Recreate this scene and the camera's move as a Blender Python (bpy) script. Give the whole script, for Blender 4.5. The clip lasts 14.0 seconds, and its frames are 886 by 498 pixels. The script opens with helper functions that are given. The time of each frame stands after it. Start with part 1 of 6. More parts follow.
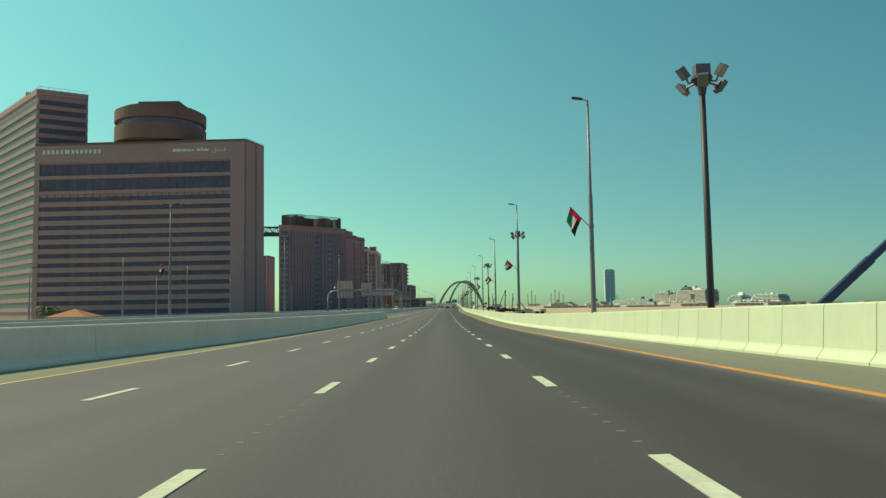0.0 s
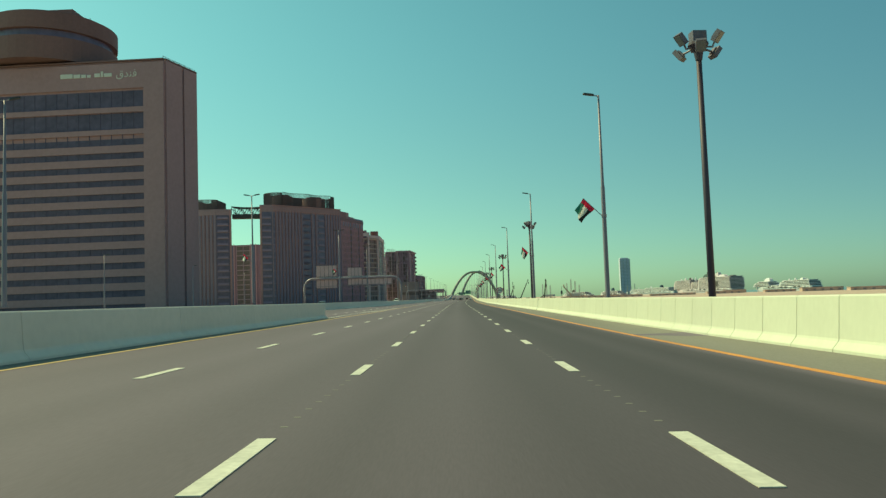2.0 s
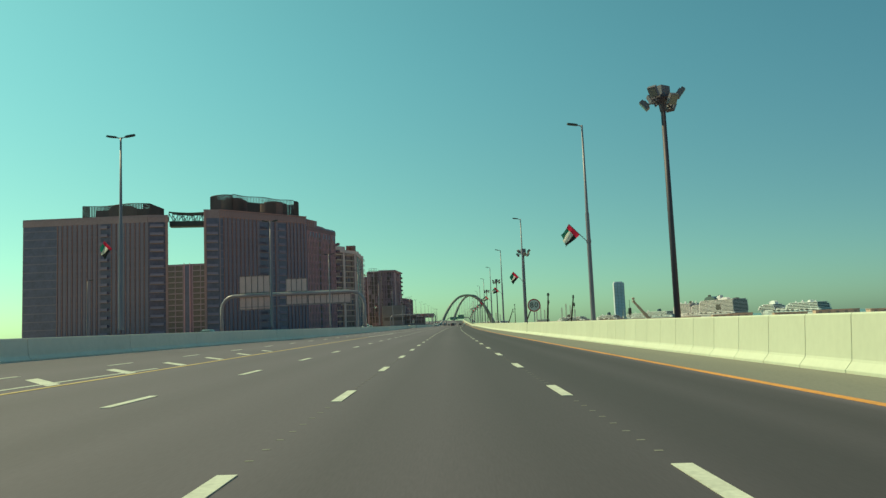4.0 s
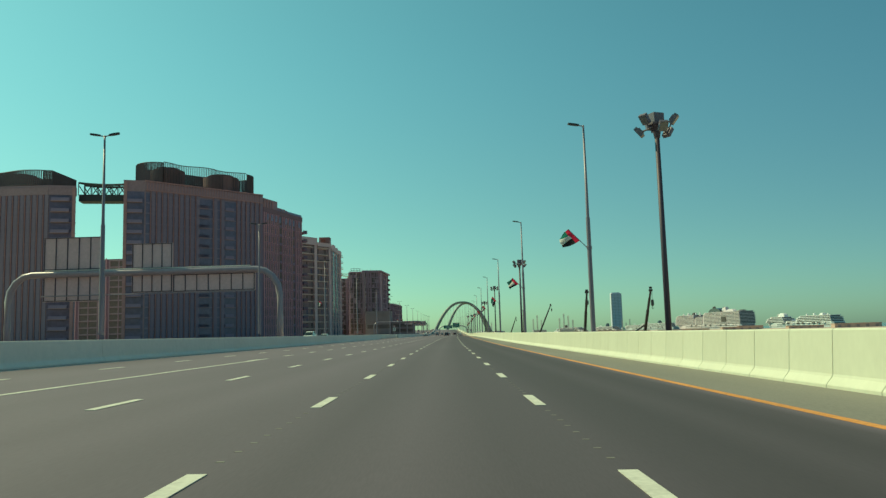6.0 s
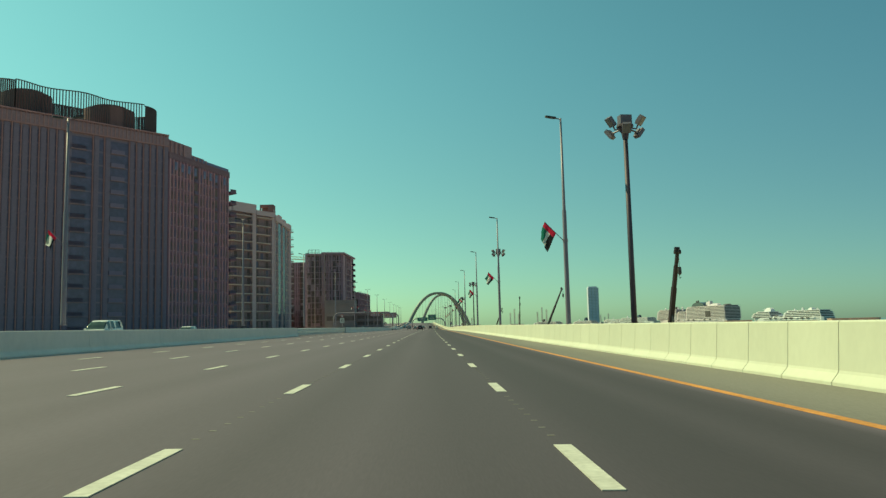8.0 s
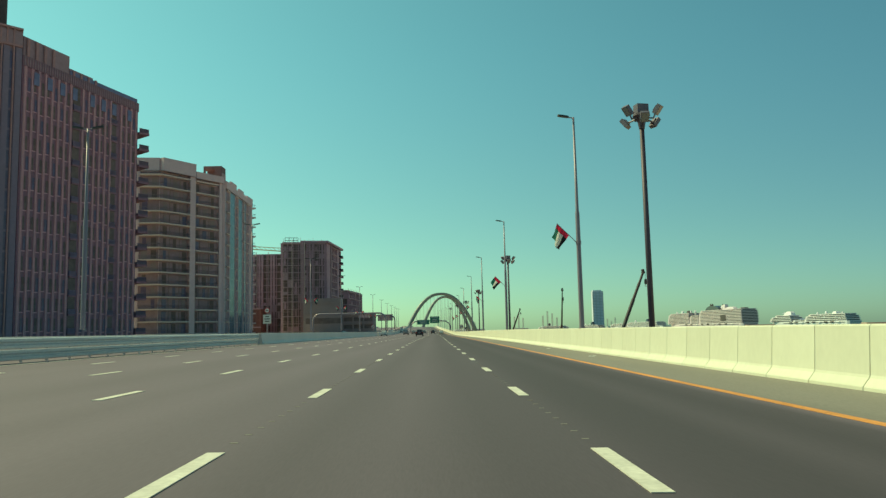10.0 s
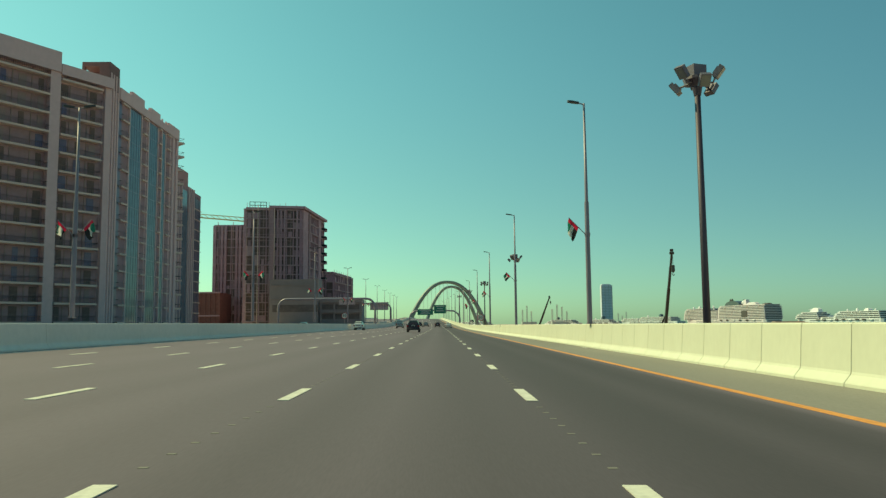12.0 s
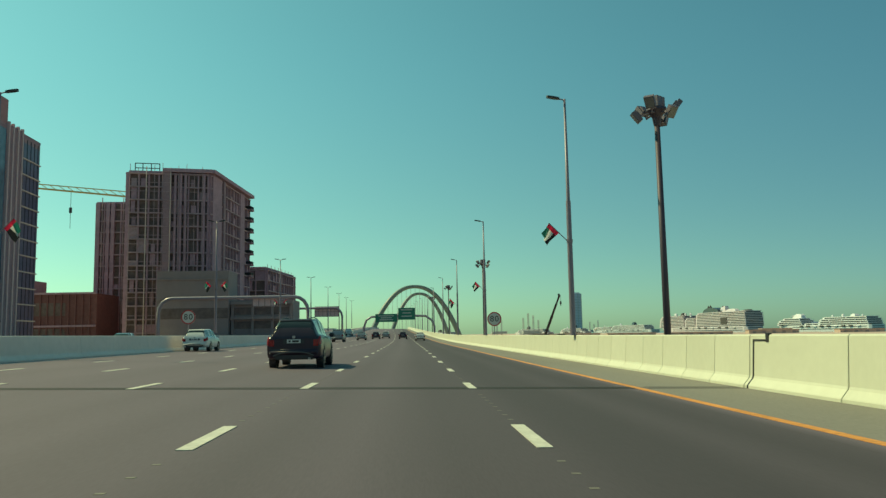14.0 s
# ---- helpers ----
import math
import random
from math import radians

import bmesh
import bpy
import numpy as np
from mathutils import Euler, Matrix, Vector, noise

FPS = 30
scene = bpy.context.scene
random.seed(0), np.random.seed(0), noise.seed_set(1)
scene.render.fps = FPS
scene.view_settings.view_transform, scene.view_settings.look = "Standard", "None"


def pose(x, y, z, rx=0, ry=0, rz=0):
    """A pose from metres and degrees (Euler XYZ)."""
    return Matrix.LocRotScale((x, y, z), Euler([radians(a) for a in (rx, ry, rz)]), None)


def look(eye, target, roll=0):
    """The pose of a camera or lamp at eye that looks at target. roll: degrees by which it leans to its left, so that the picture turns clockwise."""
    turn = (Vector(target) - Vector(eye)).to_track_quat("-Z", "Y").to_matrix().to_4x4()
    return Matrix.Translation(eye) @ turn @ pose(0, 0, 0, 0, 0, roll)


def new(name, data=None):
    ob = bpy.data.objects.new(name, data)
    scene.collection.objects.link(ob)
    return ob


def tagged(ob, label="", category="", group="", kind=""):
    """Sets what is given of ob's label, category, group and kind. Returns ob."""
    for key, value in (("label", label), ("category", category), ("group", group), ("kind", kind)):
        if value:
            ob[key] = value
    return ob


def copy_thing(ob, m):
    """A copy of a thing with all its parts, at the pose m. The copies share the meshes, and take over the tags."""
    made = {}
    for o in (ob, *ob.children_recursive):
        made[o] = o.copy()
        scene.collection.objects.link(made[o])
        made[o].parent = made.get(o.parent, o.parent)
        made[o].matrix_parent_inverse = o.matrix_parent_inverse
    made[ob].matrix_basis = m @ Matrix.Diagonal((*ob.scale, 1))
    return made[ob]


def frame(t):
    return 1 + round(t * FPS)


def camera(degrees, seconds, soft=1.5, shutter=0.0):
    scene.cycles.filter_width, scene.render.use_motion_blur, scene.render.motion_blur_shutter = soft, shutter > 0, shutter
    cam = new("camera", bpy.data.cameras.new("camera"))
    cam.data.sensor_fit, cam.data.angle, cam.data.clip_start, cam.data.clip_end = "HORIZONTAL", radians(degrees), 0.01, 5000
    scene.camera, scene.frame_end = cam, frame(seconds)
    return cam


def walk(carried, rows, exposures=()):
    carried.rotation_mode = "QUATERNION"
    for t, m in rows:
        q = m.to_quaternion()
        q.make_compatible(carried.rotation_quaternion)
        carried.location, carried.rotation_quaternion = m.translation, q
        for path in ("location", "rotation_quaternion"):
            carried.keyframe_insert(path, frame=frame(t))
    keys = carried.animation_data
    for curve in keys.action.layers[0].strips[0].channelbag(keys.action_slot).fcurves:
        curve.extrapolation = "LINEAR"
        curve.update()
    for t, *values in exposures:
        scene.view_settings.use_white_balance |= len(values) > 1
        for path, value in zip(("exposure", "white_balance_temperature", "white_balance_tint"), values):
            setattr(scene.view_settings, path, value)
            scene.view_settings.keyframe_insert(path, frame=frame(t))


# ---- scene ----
cam = camera(60.0, 14.0, soft=1.4)
# seconds, x, y, z, yaw to the left, pitch, roll of the picture to the left
ROWS = [
    (0, 0.171, 1.450, 1.070, 0.446, 4.245, 0.951),
    (0.5, -0.050, 19.900, 0.839, 1.722, 3.834, 1.060),
    (1, -0.402, 38.572, 0.604, 2.311, 3.777, 1.147),
    (1.5, -0.503, 57.346, 0.448, 1.954, 3.697, 1.687),
    (2, -0.645, 76.235, 0.319, 1.304, 3.734, 1.993),
    (2.5, -0.688, 95.309, 0.217, 1.046, 3.806, 2.722),
    (3, -0.768, 114.512, 0.195, 0.772, 4.467, 2.767),
    (5.5, -1.268, 208.472, 0.161, 0.402, 6.226, 1.849),
    (6, -1.089, 227.461, 0.156, 0.169, 6.301, 1.662),
    (6.5, -1.034, 246.550, 0.116, -0.399, 6.049, 1.292),
    (7, -0.933, 265.218, 0.125, -0.492, 5.749, 1.017),
    (7.5, -0.889, 283.824, 0.116, -0.777, 5.704, 0.957),
    (8, -0.820, 302.276, 0.116, -1.662, 5.783, 1.378),
    (10.5, -0.417, 396.846, 0.233, -1.477, 6.120, 1.266),
    (11, -0.151, 416.114, 0.235, -0.926, 5.993, 1.060),
    (11.5, 0.158, 435.659, 0.266, -0.798, 5.741, 0.712),
    (12, 0.510, 455.120, 0.243, -1.101, 5.563, 0.547),
    (12.5, 0.929, 474.866, 0.222, -1.958, 5.975, 0.697),
    (13, 1.248, 494.682, 0.202, -2.906, 6.317, 0.674),
    (13.5, 1.483, 514.394, 0.202, -3.495, 6.378, 0.924),
    (14, 1.706, 533.842, 0.169, -3.615, 6.296, 1.094),
]


def eye_pose(x, y, z, yaw, pitch, roll):
    a, b = radians(yaw), radians(pitch)
    way = (-math.sin(a) * math.cos(b), math.cos(a) * math.cos(b), math.sin(b))
    return look((x, y, z), (x + way[0], y + way[1], z + way[2]), -roll)


walk(cam, [(r[0], eye_pose(*r[1:])) for r in ROWS], [(0.0, 0.05, 6750, 10), (1.5, 0.25, 7100, 10), (2.0, 0.13, 7000, 10), (2.5, 0.26, 7100, 10), (3.2, 0.1, 6950, 10), (5.5, -0.02, 6550, 10), (6.5, 0.02, 6620, 10), (8.0, 0.07, 6920, 10), (11.0, 0.19, 6950, 10), (12.5, 0.12, 7050, 10), (14.0, 0.02, 6850, 10)])

# ---- world and sun ----
SUN_FROM = Vector((-0.85, 0.36, 1.05)).normalized()
world = bpy.data.worlds.new("world")
scene.world = world
world.use_nodes = True
wn, wl = world.node_tree.nodes, world.node_tree.links
sky = wn.new("ShaderNodeTexSky")
sky.sky_type, sky.sun_disc = "NISHITA", False
sky.sun_elevation = math.asin(SUN_FROM.z)
sky.sun_rotation = math.atan2(SUN_FROM.x, SUN_FROM.y)
sky.air_density, sky.dust_density, sky.ozone_density = 0.7, 0.6, 1.2
air = wn.new("ShaderNodeMix")
air.data_type, air.blend_type = "RGBA", "MULTIPLY"
air.inputs[0].default_value, air.inputs[7].default_value = 1.0, (0.545, 1.06, 0.68, 1)
wl.new(sky.outputs[0], air.inputs[6])
# thin haze: the sky is brighter towards the sun's side and falls off smoothly all the way round
way = wn.new("ShaderNodeTexCoord")
toward = wn.new("ShaderNodeVectorMath")
toward.operation = "DOT_PRODUCT"
toward.inputs[1].default_value = SUN_FROM
wl.new(way.outputs["Generated"], toward.inputs[0])
glow = wn.new("ShaderNodeMapRange")
glow.inputs[1].default_value, glow.inputs[2].default_value = -0.1, 1.0
glow.inputs[3].default_value, glow.inputs[4].default_value = 0.6, 1.32
wl.new(toward.outputs["Value"], glow.inputs[0])
glow_blue = wn.new("ShaderNodeMapRange")
glow_blue.inputs[1].default_value, glow_blue.inputs[2].default_value = -0.1, 1.0
glow_blue.inputs[3].default_value, glow_blue.inputs[4].default_value = 0.685, 1.06
wl.new(toward.outputs["Value"], glow_blue.inputs[0])
tint = wn.new("ShaderNodeCombineXYZ")
wl.new(glow.outputs[0], tint.inputs[1])
clear = wn.new("ShaderNodeMapRange")
clear.interpolation_type = "SMOOTHSTEP"
clear.inputs[1].default_value, clear.inputs[2].default_value = -0.02, 0.4
clear.inputs[3].default_value, clear.inputs[4].default_value = 1.04, 1.13
cool = wn.new("ShaderNodeMath")
cool.operation = "MULTIPLY"
wl.new(glow_blue.outputs[0], cool.inputs[0])
wl.new(clear.outputs[0], cool.inputs[1])
wl.new(cool.outputs[0], tint.inputs[2])
low = wn.new("ShaderNodeSeparateXYZ")
wl.new(way.outputs["Generated"], low.inputs[0])
dust = wn.new("ShaderNodeMapRange")
dust.interpolation_type = "SMOOTHSTEP"
dust.inputs[1].default_value, dust.inputs[2].default_value = -0.02, 0.4
dust.inputs[3].default_value, dust.inputs[4].default_value = 1.16, 0.9
wl.new(low.outputs[2], dust.inputs[0])
wl.new(low.outputs[2], clear.inputs[0])
warm = wn.new("ShaderNodeMath")
warm.operation = "MULTIPLY"
wl.new(glow.outputs[0], warm.inputs[0])
wl.new(dust.outputs[0], warm.inputs[1])
wl.new(warm.outputs[0], tint.inputs[0])
haze = wn.new("ShaderNodeVectorMath")
haze.operation = "MULTIPLY"
wl.new(air.outputs[2], haze.inputs[0])
wl.new(tint.outputs[0], haze.inputs[1])
veil = wn.new("ShaderNodeMapRange")
veil.interpolation_type = "SMOOTHSTEP"
veil.inputs[1].default_value, veil.inputs[2].default_value = -0.02, 0.36
veil.inputs[3].default_value, veil.inputs[4].default_value = 0.87, 1.09
wl.new(low.outputs[2], veil.inputs[0])
dim = wn.new("ShaderNodeVectorMath")
dim.operation = "SCALE"
wl.new(haze.outputs[0], dim.inputs[0])
wl.new(veil.outputs[0], dim.inputs["Scale"])
wl.new(dim.outputs[0], wn["Background"].inputs[0])
wn["Background"].inputs[1].default_value = 0.15
sun = new("sun", bpy.data.lights.new("sun", "SUN"))
sun.data.energy, sun.data.angle, sun.data.color = 3.6, radians(0.5), (1.0, 0.95, 0.52)
sun.matrix_world = look((0, 0, 100), Vector((0, 0, 100)) - SUN_FROM)


# ---- the line of the road ----
KNOTS = [(-120, 1.0, 1.75), (0, 0.0, 0.0), (20, -0.16, -0.27), (40, -0.32, -0.51), (60, -0.47, -0.71), (80, -0.63, -0.84), (100, -0.77, -0.89),
         (150, -1.06, -0.92), (200, -1.35, -0.94), (250, -1.49, -0.95), (300, -1.42, -0.95), (350, -1.07, -0.90), (400, -0.66, -0.83),
         (450, -0.07, -0.80), (500, 0.70, -0.85), (540, 1.36, -0.92), (600, 2.3, -1.0), (650, 2.9, -1.0), (700, 3.2, -0.7), (760, 3.2, 0.0),
         (850, 2.5, 1.4), (1000, 2.0, 3.6), (1200, 4.0, 5.0), (1500, 8.0, 5.0)]
KY, KX, KZ = np.array(KNOTS).T


def smooth(y, values):
    return float(np.mean([np.interp(y + d, KY, values) for d in (-12, -6, 0, 6, 12)]))


def fall(y):
    return float(np.interp(y, [0, 30, 60, 100, 150, 220, 300, 400, 480, 560], [-0.0204, -0.007, 0.0081, 0.018, 0.0129, 0.0173, 0.0168, 0.0135, 0.0137, 0.0222]))


def on_road(off, y, up=0.0):
    """A place beside or on the road: off metres right of the middle of the camera's lane, y ahead, up over the tarmac."""
    return Vector((smooth(y, KX) + off, y, smooth(y, KZ) - fall(y) * max(off, -17.0) + up))


# ---- materials ----
def mat(name, base, rough=0.6, metal=0.0, **kw):
    m = bpy.data.materials.new(name)
    m.use_nodes = True
    n, l = m.node_tree.nodes, m.node_tree.links
    b = n["Principled BSDF"]
    b.inputs["Base Color"].default_value = (*base, 1)
    b.inputs["Roughness"].default_value = rough
    b.inputs["Metallic"].default_value = metal
    tc = n.new("ShaderNodeTexCoord")
    big, small = kw.get("big", 0.3), kw.get("small", 12.0)
    stretch = kw.get("stretch", (1, 1, 1))
    mp = n.new("ShaderNodeMapping")
    mp.inputs["Scale"].default_value = stretch
    l.new(tc.outputs["Object"], mp.inputs["Vector"])
    t1, t2 = n.new("ShaderNodeTexNoise"), n.new("ShaderNodeTexNoise")
    for t, s in ((t1, big), (t2, small)):
        t.inputs["Scale"].default_value = s
        t.inputs["Detail"].default_value = 6
        l.new(mp.outputs[0], t.inputs["Vector"])
    amount = kw.get("vary", 0.25)
    mix = n.new("ShaderNodeMix")
    mix.data_type, mix.blend_type = "RGBA", "MIX"
    mix.inputs[6].default_value = (*[c * (1 - amount) for c in base], 1)
    mix.inputs[7].default_value = (*[min(1, c * (1 + amount)) for c in base], 1)
    add = n.new("ShaderNodeMath")
    add.operation = "MULTIPLY_ADD"
    add.inputs[1].default_value, add.inputs[2].default_value = 0.5, 0.0
    l.new(t2.outputs[0], add.inputs[0])
    add2 = n.new("ShaderNodeMath")
    add2.operation = "MULTIPLY_ADD"
    add2.inputs[1].default_value = 0.5
    l.new(t1.outputs[0], add2.inputs[0])
    l.new(add.outputs[0], add2.inputs[2])
    ramp = n.new("ShaderNodeMapRange")
    ramp.inputs[1].default_value, ramp.inputs[2].default_value = 0.3, 0.7
    l.new(add2.outputs[0], ramp.inputs[0])
    l.new(ramp.outputs[0], mix.inputs[0])
    out = mix.outputs[2]
    if kw.get("random"):
        oi = n.new("ShaderNodeObjectInfo")
        hs = n.new("ShaderNodeMapRange")
        hs.inputs[3].default_value, hs.inputs[4].default_value = 1 - kw["random"], 1 + kw["random"]
        l.new(oi.outputs["Random"], hs.inputs[0])
        vm = n.new("ShaderNodeVectorMath")
        vm.operation = "SCALE"
        far = n.new("ShaderNodeMath")
        far.operation = "MULTIPLY"
        far.inputs[1].default_value = 90.0
        l.new(oi.outputs["Random"], far.inputs[0])
        l.new(far.outputs[0], mp.inputs["Location"])
        l.new(out, vm.inputs[0])
        l.new(hs.outputs[0], vm.inputs["Scale"])
        out = vm.outputs[0]
    l.new(out, b.inputs["Base Color"])
    if kw.get("bump"):
        bp = n.new("ShaderNodeBump")
        bp.inputs["Strength"].default_value = kw["bump"]
        bp.inputs["Distance"].default_value = kw.get("deep", 0.01)
        l.new(t2.outputs[0], bp.inputs["Height"])
        l.new(bp.outputs[0], b.inputs["Normal"])
    return m




def glass(name, base, rough=0.12):
    m = mat(name, base, rough, 0.0, big=0.25, small=0.9, vary=0.35)
    m.node_tree.nodes["Principled BSDF"].inputs["Specular IOR Level"].default_value = 0.6
    return m


ASPHALT = mat("asphalt", (0.1, 0.077, 0.1), 0.84, big=0.35, small=60, vary=0.16, bump=0.3, deep=0.003, stretch=(1, 0.09, 1))
# lanes differ by worn, polished, oiled tracks; left ones painted lighter for windscreen glare
an, al = ASPHALT.node_tree.nodes, ASPHALT.node_tree.links
track_glare = an.new("ShaderNodeAttribute")
track_glare.attribute_name = "track_glare"
wear_glare = an.new("ShaderNodeVectorMath")
wear_glare.operation = "SCALE"
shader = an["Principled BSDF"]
al.new(shader.inputs["Base Color"].links[0].from_socket, wear_glare.inputs[0])
al.new(track_glare.outputs["Fac"], wear_glare.inputs["Scale"])
al.new(wear_glare.outputs[0], shader.inputs["Base Color"])
SHOULDER = mat("dusty_shoulder_asphalt", (0.205, 0.185, 0.165), 0.9, big=0.35, small=60, vary=0.28, bump=0.4, deep=0.004, stretch=(1, 0.12, 1))
PAINT = mat("road_paint_white", (0.6, 0.57, 0.5), 0.7, big=2.0, small=14, vary=0.24, bump=0.25, deep=0.003)
STUD = mat("worn_stud_ceramic", (0.2, 0.175, 0.15), 0.7, small=20, vary=0.25)
JOINT = mat("bridge_joint_rubber", (0.022, 0.02, 0.02), 0.8, small=6, vary=0.3)
PAINT_WARM = mat("faded_yellow_paint", (0.6, 0.4, 0.17), 0.75, small=9, vary=0.2)
PAINT_Y = mat("road_paint_yellow", (0.66, 0.265, 0.06), 0.75, big=0.6, small=9, vary=0.32)
CONCRETE = mat("painted_concrete", (0.605, 0.605, 0.495), 0.8, big=0.9, small=7, vary=0.05, bump=0.1, random=0.03, stretch=(1, 1, 0.6))
# copy of the barrier concrete, lightened and reddened to offset shade on left faces
SHADECON = mat("shade_side_concrete", (0.84, 0.69, 0.61), 0.85, big=0.25, small=3, vary=0.07, bump=0.1, random=0.02)
ARCHSTEEL = mat("grey_green_arch_steel", (0.2, 0.235, 0.22), 0.5, 0.1, big=0.1, small=1.0, vary=0.12)
RAWCON = mat("grey_concrete", (0.3, 0.235, 0.245), 0.85, big=0.3, small=5, vary=0.14, bump=0.1)
SAND = mat("dusty_ground", (0.42, 0.36, 0.27), 0.95, big=0.03, small=1.5, vary=0.2)
WATER = mat("sea_water", (0.03, 0.08, 0.09), 0.15, small=0.3, vary=0.2)
GALV = mat("galvanised_steel", (0.33, 0.275, 0.325), 0.36, 0.1, small=5, vary=0.14, stretch=(1, 1, 0.15))
RAILSTEEL = mat("bright_galvanised_rail", (0.6, 0.58, 0.58), 0.45, 0.2, small=5, vary=0.12)
MASTC = mat("brown_grey_steel", (0.07, 0.052, 0.078), 0.55, 0.2, small=5, vary=0.2, stretch=(1, 1, 0.15))
LAMPSTEEL = mat("lamp_post_steel", (0.235, 0.195, 0.245), 0.42, 0.1, small=5, vary=0.14, stretch=(1, 1, 0.15))
FLOODGREY = mat("floodlight_grey_steel", (0.15, 0.125, 0.16), 0.5, 0.2, small=5, vary=0.2)
DARK = mat("dark_fittings", (0.045, 0.045, 0.05), 0.5, 0.2, vary=0.2)
LENS = mat("lamp_glass", (0.16, 0.16, 0.17), 0.2, 0.0, vary=0.1)
RUBBER = mat("tyre_rubber", (0.02, 0.02, 0.021), 0.85, vary=0.2)
RIM = mat("alloy_rim", (0.4, 0.4, 0.41), 0.3, 0.8, vary=0.08)
CARGLASS = glass("car_glass", (0.02, 0.025, 0.03), 0.05)
CARBLACK = mat("black_car_paint", (0.026, 0.014, 0.03), 0.3, 0.0, small=3, vary=0.15)
CARWHITE = mat("white_car_paint", (0.7, 0.7, 0.67), 0.25, 0.0, small=3, vary=0.04)
CARGREY = mat("silver_car_paint", (0.3, 0.31, 0.32), 0.3, 0.5, small=3, vary=0.06)
PLASTIC = mat("grey_plastic", (0.1, 0.1, 0.1), 0.6, vary=0.1)
REDLAMP = mat("red_lamp_plastic", (0.3, 0.008, 0.012), 0.2, vary=0.1)
PLATE = mat("plate_white", (0.62, 0.63, 0.62), 0.5, vary=0.05)
INK = mat("black_ink", (0.02, 0.02, 0.02), 0.6, vary=0.1)
SIGNWHITE = mat("sign_white", (0.6, 0.6, 0.58), 0.5, vary=0.06)
SIGNRED = mat("sign_red", (0.5, 0.04, 0.05), 0.5, vary=0.08)
SIGNGREEN = mat("sign_green", (0.02, 0.2, 0.14), 0.5, vary=0.08)
SIGNBACK = mat("bare_aluminium", (0.68, 0.5, 0.53), 0.55, 0.0, big=0.5, small=4, vary=0.12)
FLAGRED = mat("flag_red", (0.68, 0.025, 0.07), 0.85, vary=0.12)
FLAGGREEN = mat("flag_green", (0.018, 0.19, 0.14), 0.85, vary=0.12)
FLAGWHITE = mat("flag_white", (0.7, 0.7, 0.68), 0.85, vary=0.06)
FLAGBLACK = mat("flag_black", (0.025, 0.025, 0.03), 0.85, vary=0.12)
# thin cloth lets some light through
for cloth_mat in (FLAGRED, FLAGGREEN, FLAGWHITE, FLAGBLACK):
    cn, cl = cloth_mat.node_tree.nodes, cloth_mat.node_tree.links
    thin, both = cn.new("ShaderNodeBsdfTranslucent"), cn.new("ShaderNodeMixShader")
    both.inputs[0].default_value = 0.5
    cl.new(cn["Principled BSDF"].inputs["Base Color"].links[0].from_socket, thin.inputs["Color"])
    cl.new(cn["Principled BSDF"].outputs[0], both.inputs[1])
    cl.new(thin.outputs[0], both.inputs[2])
    cl.new(both.outputs[0], cn["Material Output"].inputs["Surface"])
HOTEL = mat("brown_stone_cladding", (0.355, 0.215, 0.25), 0.8, big=0.08, small=1.2, vary=0.12)
HOTELGLASS = glass("smoked_window_glass", (0.11, 0.095, 0.16), 0.4)
HOTELGLASS.node_tree.nodes["Principled BSDF"].inputs["Specular IOR Level"].default_value = 0.15
DRUM = mat("dark_red_brown_cladding", (0.19, 0.1, 0.105), 0.75, big=0.1, small=1.5, vary=0.15)
BROWN = mat("red_brown_render", (0.42, 0.22, 0.235), 0.8, big=0.1, small=1.5, vary=0.15)
DKBROWN = mat("dark_brown_render", (0.33, 0.21, 0.25), 0.8, big=0.1, small=1.5, vary=0.18)
BLUEGLASS = glass("blue_grey_window_glass", (0.125, 0.1, 0.185), 0.3)
BALCGLASS = glass("blue_balcony_glass", (0.16, 0.155, 0.28), 0.3)
BALCPANEL = mat("blue_grey_balcony_panel", (0.25, 0.19, 0.3), 0.6, big=0.2, small=1.5, vary=0.12)
SLATE = mat("slate_blue_cladding", (0.235, 0.175, 0.25), 0.7, big=0.1, small=1.5, vary=0.12)
PURPLE = mat("dark_purple_cladding", (0.27, 0.14, 0.2), 0.75, big=0.1, small=1.5, vary=0.15)
PINKFIN = mat("dusty_pink_fin_paint", (0.62, 0.33, 0.39), 0.75, big=0.1, small=1.5, vary=0.12)
SCREEN = mat("dark_roof_screen", (0.1, 0.075, 0.085), 0.7, big=0.2, small=2, vary=0.2)
RECESS = mat("dusty_brown_balcony_wall", (0.34, 0.23, 0.26), 0.85, big=0.3, small=1.0, vary=0.2)
BRONZE = mat("bronze_railing", (0.3, 0.22, 0.22), 0.6, 0.1, vary=0.12)
BEIGE = mat("beige_render", (0.64, 0.46, 0.49), 0.85, big=0.08, small=1.2, vary=0.09)
PALEEDGE = mat("pale_slab_edge", (0.66, 0.51, 0.48), 0.8, big=0.2, small=2, vary=0.08)
TEALGLASS = glass("teal_curtain_glass", (0.1, 0.15, 0.21), 0.1)
# shade of rooms, recesses and openings, put into one flat dark colour
DIM = mat("painted_room_shade", (0.17, 0.125, 0.125), 0.9, big=0.3, small=1.0, vary=0.4)
RAW = mat("raw_brown_render", (0.4, 0.25, 0.315), 0.85, big=0.12, small=1.0, vary=0.25)
RAWEDGE = mat("bare_slab_concrete", (0.4, 0.28, 0.32), 0.85, big=0.2, small=2, vary=0.2)
REDWALL = mat("red_primer_wall", (0.19, 0.08, 0.085), 0.85, big=0.12, small=1.0, vary=0.25)
TILE = mat("red_roof_tile", (0.35, 0.14, 0.08), 0.8, small=3, vary=0.2)
